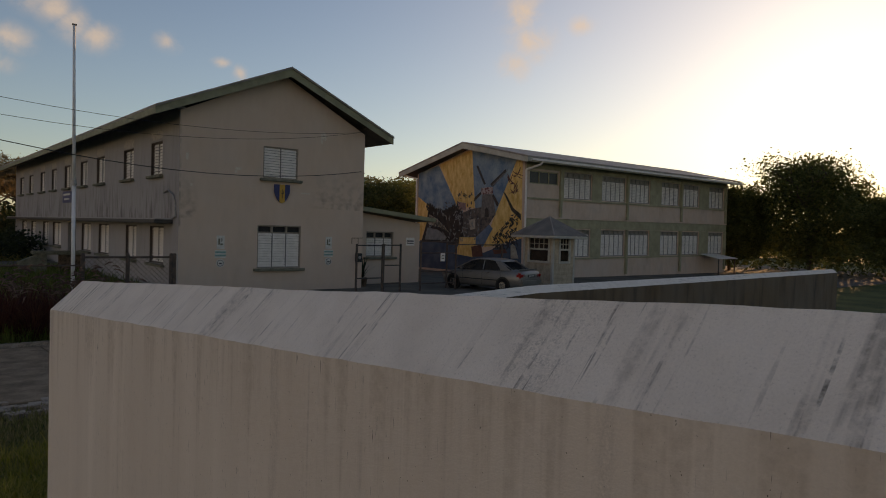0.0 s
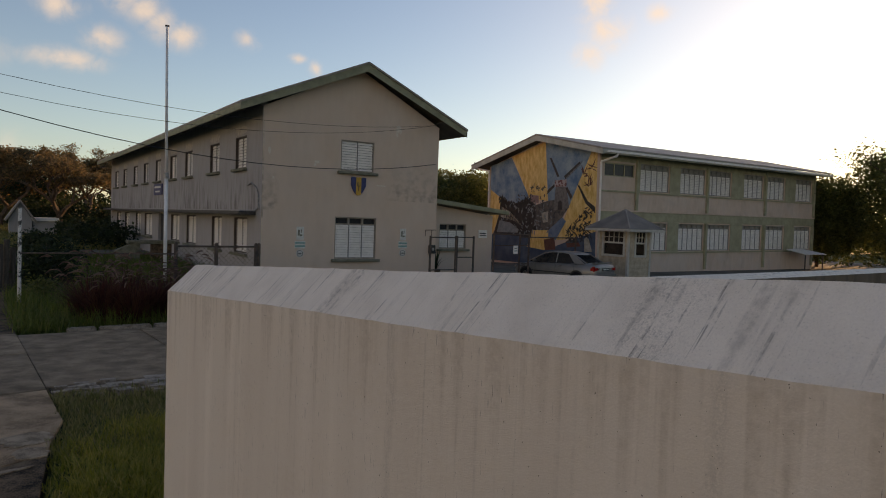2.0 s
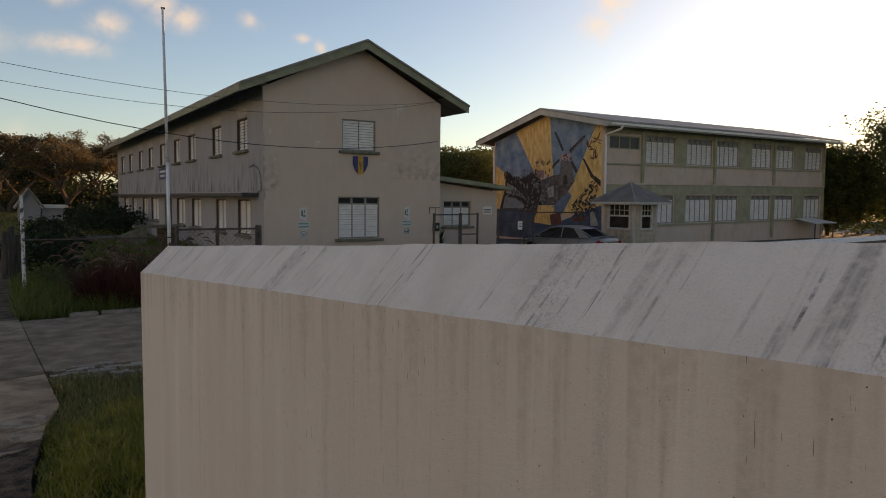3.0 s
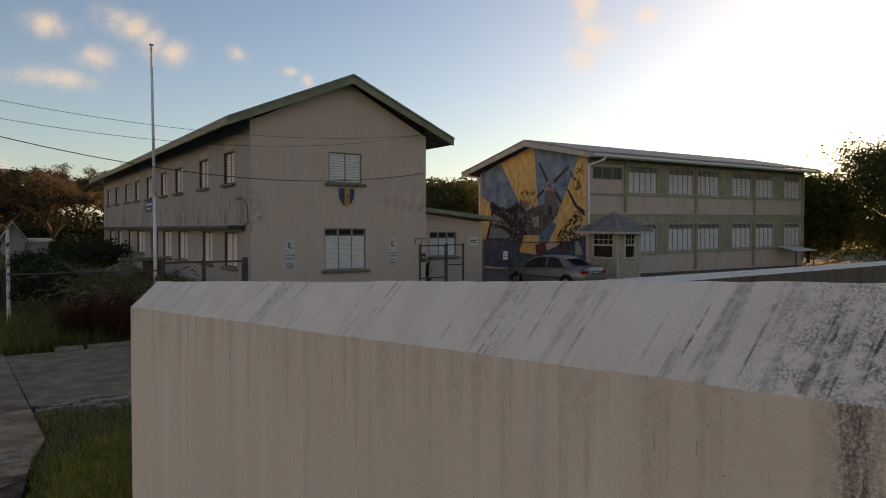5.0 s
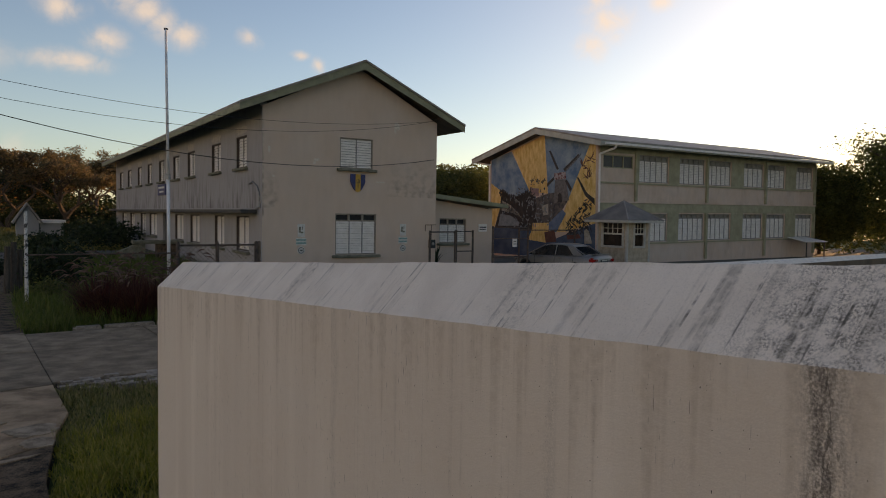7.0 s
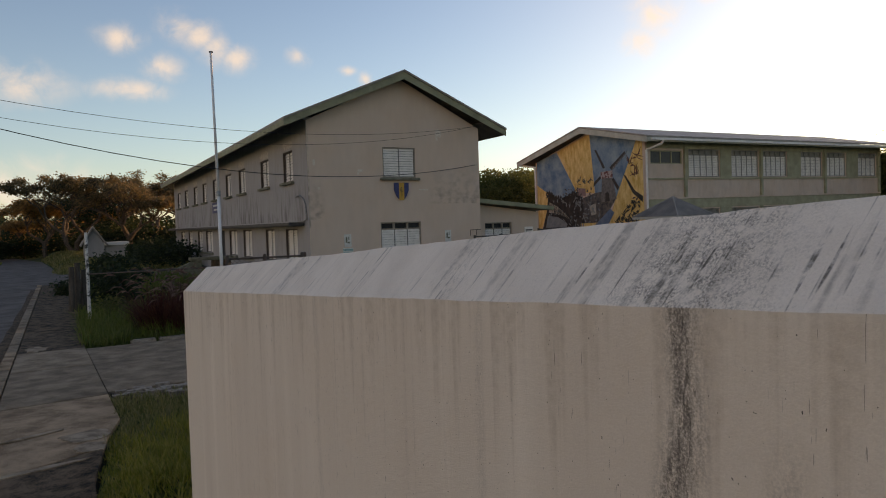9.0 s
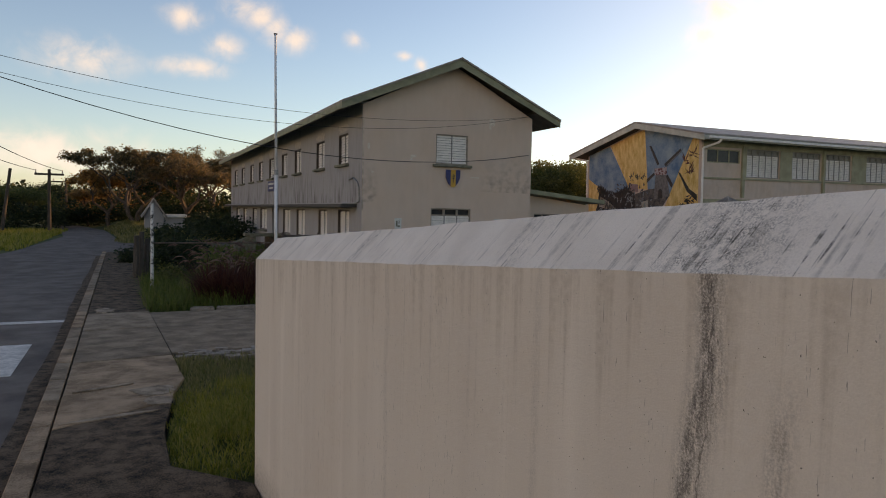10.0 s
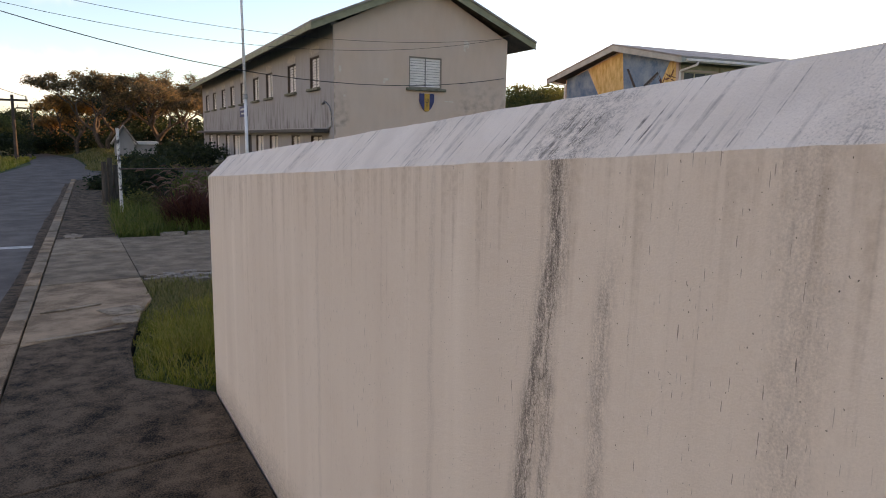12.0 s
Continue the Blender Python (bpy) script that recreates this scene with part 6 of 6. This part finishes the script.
while z < HT - 0.1:
    for a, b in (((HX0, HX0 + 0.017), (HY0, HY1)), ((HX0 + 0.02, HX1), (HY0, HY0 + 0.017))):
        clear = (z + 0.13 < 0.81 or z > 1.92)
        if a[1] - a[0] < 0.1:
            for y0, y1 in ([(HY0, HY1)] if clear else [(HY0, 17.31), (18.57, HY1)]):
                part("plank", prism([(HX0 + 0.018, y0, z), (HX0 - 0.006, y0, z), (HX0 + 0.008, y0, z + 0.128), (HX0 + 0.018, y0, z + 0.128)], (0, y1 - y0, 0)), M_BOARD, hut)
        else:
            for x0, x1 in ([(HX0 + 0.02, HX1)] if clear else [(HX0 + 0.02, 21.88), (22.64, HX1)]):
                part("plank", prism([(x0, HY0 + 0.018, z), (x0, HY0 - 0.006, z), (x0, HY0 + 0.008, z + 0.128), (x0, HY0 + 0.018, z + 0.128)], (x1 - x0, 0, 0)), M_BOARD, hut)
    z += 0.13


def sash(o, u, n, a0, a1, z0, z1, cols):
    fr = bmesh.new()
    for b in ((a0 - 0.04, a0 + 0.05, z0 - 0.04, z1 + 0.05), (a1 - 0.05, a1 + 0.04, z0 - 0.04, z1 + 0.05), (a0 + 0.05, a1 - 0.05, z1 - 0.03, z1 + 0.05), (a0 + 0.05, a1 - 0.05, z0 - 0.04, z0 + 0.05), (a0 + 0.05, a1 - 0.05, 1.36, 1.43)):
        oriented(fr, o, u, n, b[0], b[1], -0.05, 0.035, b[2], b[3])
    w = part("window", fr, M_TRIM, hut)
    bars = bmesh.new()
    for k in range(1, cols):
        c = a0 + 0.05 + (a1 - a0 - 0.1) * k / cols
        oriented(bars, o, u, n, c - 0.012, c + 0.012, -0.02, 0.012, 1.43, z1 - 0.03)
    oriented(bars, o, u, n, a0 + 0.05, a1 - 0.05, -0.02, 0.008, 1.62, 1.645)
    part("glazing_bars", bars, M_TRIM, w)
    part("pane", oriented(bmesh.new(), o, u, n, a0 + 0.05, a1 - 0.05, -0.045, -0.035, z0 + 0.05, z1 - 0.03), M_PANE, w, "dark reflecting pane")


M_PANE = mat("dark_brown_glass", (0.02, 0.012, 0.008), (0.045, 0.028, 0.02), 2, 0.12)
sash((HX0, HY0, 0), (0, 1, 0), (-1, 0, 0), 0.2, 1.38, wy[2], wy[3], 4)
sash((HX0, HY0, 0), (1, 0, 0), (0, -1, 0), 0.42, 1.1, wx[2], wx[3], 3)
for x, y in ((HX0, HY0), (HX1 - 0.08, HY0), (HX0, HY1 - 0.08)):
    part("corner_board", boxes((x - 0.02, x + 0.08, y - 0.02, y + 0.08, YARD, HT)), M_TRIM, hut)
rx0, rx1, ry0, ry1, rz, cx, cy, pz = HX0 - 0.4, HX1 + 0.4, HY0 - 0.4, HY1 + 0.4, 1.98, (HX0 + HX1) / 2, (HY0 + HY1) / 2, 2.82
rb = bmesh.new()
apex = Vector((cx, cy, pz))
corners = [Vector(p) for p in ((rx0, ry0, rz), (rx1, ry0, rz), (rx1, ry1, rz), (rx0, ry1, rz))]
for a, b in zip(corners, corners[1:] + corners[:1]):
    steps = 18
    ridge = [a.lerp(b, i / steps) for i in range(steps + 1)]
    nrm = (b - a).cross(apex - a).normalized()
    for i, (p, q) in enumerate(zip(ridge, ridge[1:])):
        m = (p + q) / 2 + nrm * 0.02
        ps, qs, ms = (v + (apex - (a + b) / 2) * (1 - abs((i + o) / steps * 2 - 1)) for v, o in ((p, 0), (q, 1), (m, 0.5)))
        rb.faces.new([rb.verts.new(v) for v in (p, m, ms, ps)])
        rb.faces.new([rb.verts.new(v) for v in (m, q, qs, ms)])
part("roof", rb, M_HUT_ROOF, hut, "grey corrugated hipped roof")
part("fascia", boxes((rx0, rx1, ry0, ry0 + 0.03, rz - 0.1, rz - 0.002), (rx0, rx1, ry1 - 0.03, ry1, rz - 0.1, rz - 0.002), (rx0, rx0 + 0.03, ry0 + 0.03, ry1 - 0.03, rz - 0.1, rz - 0.002), (rx1 - 0.03, rx1, ry0 + 0.03, ry1 - 0.03, rz - 0.1, rz - 0.002)), M_TRIM, hut)
part("ceiling", boxes((rx0 + 0.03, rx1 - 0.03, ry0 + 0.03, ry1 - 0.03, rz - 0.03, rz - 0.01)), M_SOFFIT, hut)
for c in corners[:2] + corners[3:]:
    part("hip_cap", tube(bmesh.new(), c, apex, 0.03, None, 6), M_ROOF, hut)

# ---- parked saloon car, its tail towards the road ----
M_CAR = mat("silver_car_paint", (0.2, 0.195, 0.185), (0.24, 0.235, 0.225), 2, 0.35, metal=0.5)
M_GLASS = mat("tinted_car_glass", (0.012, 0.014, 0.016), (0.02, 0.022, 0.025), 2, 0.05)
M_TYRE = mat("black_rubber", (0.012, 0.012, 0.012), (0.03, 0.03, 0.03), 12, 0.85)
M_RED = mat("red_lamp_plastic", (0.3, 0.012, 0.01), (0.42, 0.02, 0.015), 8, 0.2)
M_CHROME = mat("bright_alloy", (0.5, 0.5, 0.5), (0.65, 0.65, 0.65), 8, 0.25, metal=1.0)


def car(x, y, heading):
    z0 = YARD
    ob = thing("car", (0, 0, 0), "silver saloon car parked in the school yard", "car")

    def loft(rows, closed=True):
        bm = bmesh.new()
        rings = [[bm.verts.new(p) for p in row] for row in rows]
        for a, b in zip(rings, rings[1:]):
            for i in range(len(a) - (0 if closed else 1)):
                j = (i + 1) % len(a)
                bm.faces.new((a[i], a[j], b[j], b[i]))
        bm.faces.new(rings[0][::-1])
        bm.faces.new(rings[-1])
        bmesh.ops.recalc_face_normals(bm, faces=bm.faces)
        return bm

    # along y: front at +y
    body = []
    for yy, w, lo, hi in ((-2.25, 0.66, 0.4, 0.84), (-2.2, 0.76, 0.3, 0.95), (-1.95, 0.82, 0.22, 1.0), (-1.2, 0.85, 0.2, 0.98), (0.0, 0.85, 0.2, 0.94), (1.0, 0.84, 0.2, 0.9), (1.7, 0.8, 0.22, 0.8), (2.1, 0.7, 0.26, 0.68), (2.25, 0.55, 0.34, 0.56)):
        m = (lo + hi) / 2
        body.append([(-w * 0.9, yy, lo), (-w, yy, lo + 0.12), (-w * 1.0, yy, m), (-w * 0.97, yy, hi - 0.1), (-w * 0.86, yy, hi - 0.015), (-w * 0.4, yy, hi + 0.015), (w * 0.4, yy, hi + 0.015), (w * 0.86, yy, hi - 0.015), (w * 0.97, yy, hi - 0.1), (w, yy, m), (w, yy, lo + 0.12), (w * 0.9, yy, lo)])
    part("body", loft(body), M_CAR, ob, smooth=True)
    cab = []
    for yy, w, hi in ((-1.72, 0.7, 0.98), (-0.98, 0.61, 1.35), (-0.5, 0.61, 1.4), (0.1, 0.61, 1.4), (0.42, 0.61, 1.34), (1.25, 0.71, 0.93)):
        cab.append([(-0.76, yy, 0.9), (-w - 0.04, yy, 0.92 + (hi - 0.92) * 0.5), (-w, yy, hi - 0.03), (-w * 0.8, yy, hi), (w * 0.8, yy, hi), (w, yy, hi - 0.03), (w + 0.04, yy, 0.92 + (hi - 0.92) * 0.5), (0.76, yy, 0.9)])
    part("glasshouse", loft(cab), M_GLASS, ob, "tinted windows all round")
    top = []
    for yy, w, hi in ((-1.06, 0.56, 1.335), (-0.96, 0.63, 1.385), (-0.5, 0.64, 1.435), (0.1, 0.64, 1.43), (0.4, 0.63, 1.375), (0.48, 0.56, 1.33)):
        top.append([(-w, yy, hi - 0.07), (-w * 0.97, yy, hi - 0.03), (-w * 0.75, yy, hi), (w * 0.75, yy, hi), (w * 0.97, yy, hi - 0.03), (w, yy, hi - 0.07)])
    part("roof_panel", loft(top), M_CAR, ob, smooth=True)
    for s in (-1, 1):
        part("rear_pillar", prism([(s * 0.765, -1.74, 0.95), (s * 0.775, -1.2, 0.95), (s * 0.648, -0.78, 1.36), (s * 0.63, -1.04, 1.35), (s * 0.7, -1.6, 1.0)], (s * 0.014, -0.01, 0.004)), M_CAR, ob)
        for p, q in (((0.74, 1.27, 0.93), (0.62, 0.42, 1.36)), ((0.785, -0.24, 0.94), (0.635, -0.24, 1.39)), ((0.66, -1.72, 0.99), (0.585, -1.0, 1.36))):
            part("pillar", tube(bmesh.new(), (s * p[0], p[1], p[2]), (s * q[0], q[1], q[2]), 0.026, None, 6), M_CAR, ob)
        for yy in (-1.35, 1.38):
            part("wheel_arch", tube(bmesh.new(), (s * 0.7, yy, 0.32), (s * 0.856, yy, 0.32), 0.365, None, 24), M_BLACK, ob)
        part("window_sill_trim", boxes((s * 0.79 - 0.012, s * 0.79 + 0.012, -1.3, 1.1, 0.925, 0.945)), M_BLACK, ob)
        for yy in (-1.22, -0.24, 0.86):
            part("door_seam", boxes((s * 0.853 - 0.003, s * 0.853 + 0.003, yy - 0.006, yy + 0.006, 0.3, 0.86)), M_BLACK, ob)
    for s in (-1, 1):
        part("mirror", boxes((s * 0.95 - 0.09, s * 0.95 + 0.09, 0.78, 0.9, 0.93, 1.06), bevel=0.03), M_CAR, ob)
        part("tail_lamp", boxes((s * 0.62 - 0.2, s * 0.62 + 0.2, -2.25, -1.98, 0.66, 0.88), bevel=0.05), M_RED, ob, "red tail lamp")
        part("head_lamp", boxes((s * 0.56 - 0.14, s * 0.56 + 0.14, 1.98, 2.2, 0.56, 0.68), bevel=0.03), M_CHROME, ob)
        part("sill_strip", boxes((s * 0.855 - 0.012, s * 0.855 + 0.012, -1.1, 1.1, 0.5, 0.54)), M_BLACK, ob)
        for yy in (-0.62, 0.35):
            part("door_handle", boxes((s * 0.85 - 0.02, s * 0.85 + 0.02, yy, yy + 0.16, 0.8, 0.83), bevel=0.008), M_CHROME, ob)
        for yy in (-1.35, 1.38):
            wh = part("wheel", tube(bmesh.new(), (s * 0.66, yy, 0.3), (s * 0.87, yy, 0.3), 0.31, None, 24), M_TYRE, ob, "black tyre")
            part("rim", tube(bmesh.new(), (s * 0.8, yy, 0.3), (s * 0.885, yy, 0.3), 0.2, 0.17, 16), M_CHROME, wh)
    part("bumper", boxes((-0.8, 0.8, -2.32, -2.1, 0.36, 0.62), bevel=0.06), M_CAR, ob)
    part("number_plate", boxes((-0.26, 0.26, -2.272, -2.255, 0.7, 0.81)), M_BLACK, ob, "dark number plate with plain bar")
    part("plate_bar", boxes((-0.2, 0.2, -2.28, -2.273, 0.735, 0.775)), M_PAPER, ob)
    part("boot_spoiler", boxes((-0.7, 0.7, -2.14, -2.0, 1.0, 1.04), bevel=0.015), M_CAR, ob)
    ob.matrix_world = pose(x, y, z0 + 0.005, 0, 0, heading) @ Matrix.Scale(0.88, 4)


car(18.2, 17.6, 10)

# ---- small white building far down the road ----
far = thing("far_hut", (1.1, 52, G0), "small pale hut with steep roof and low white annexe", "building", "")
part("gable_end", prism([(0.45, 51, G0), (1.75, 51, G0), (1.75, 51, 1.2), (1.1, 51, 2.35), (0.45, 51, 1.2)], (0, 3, 0)), M_LONG, far)
part("roof", prism([(1.08, 50.7, 2.52), (2.0, 50.7, 1.15), (1.92, 50.7, 1.06), (1.08, 50.7, 2.37)], (0, 3.5, 0)), M_ROOF, far)
part("roof", prism([(1.08, 50.7, 2.52), (0.2, 50.7, 1.15), (0.28, 50.7, 1.06), (1.08, 50.7, 2.37)], (0, 3.5, 0)), M_ROOF, far)
part("annexe", boxes((1.8, 3.2, 51.2, 54, G0, 1.12)), M_LONG, far, "low pale annexe")
part("annexe_roof", boxes((1.7, 3.35, 51.05, 54.2, 1.124, 1.34), bevel=0.02), M_WHITE, far, "flat white annexe roof")
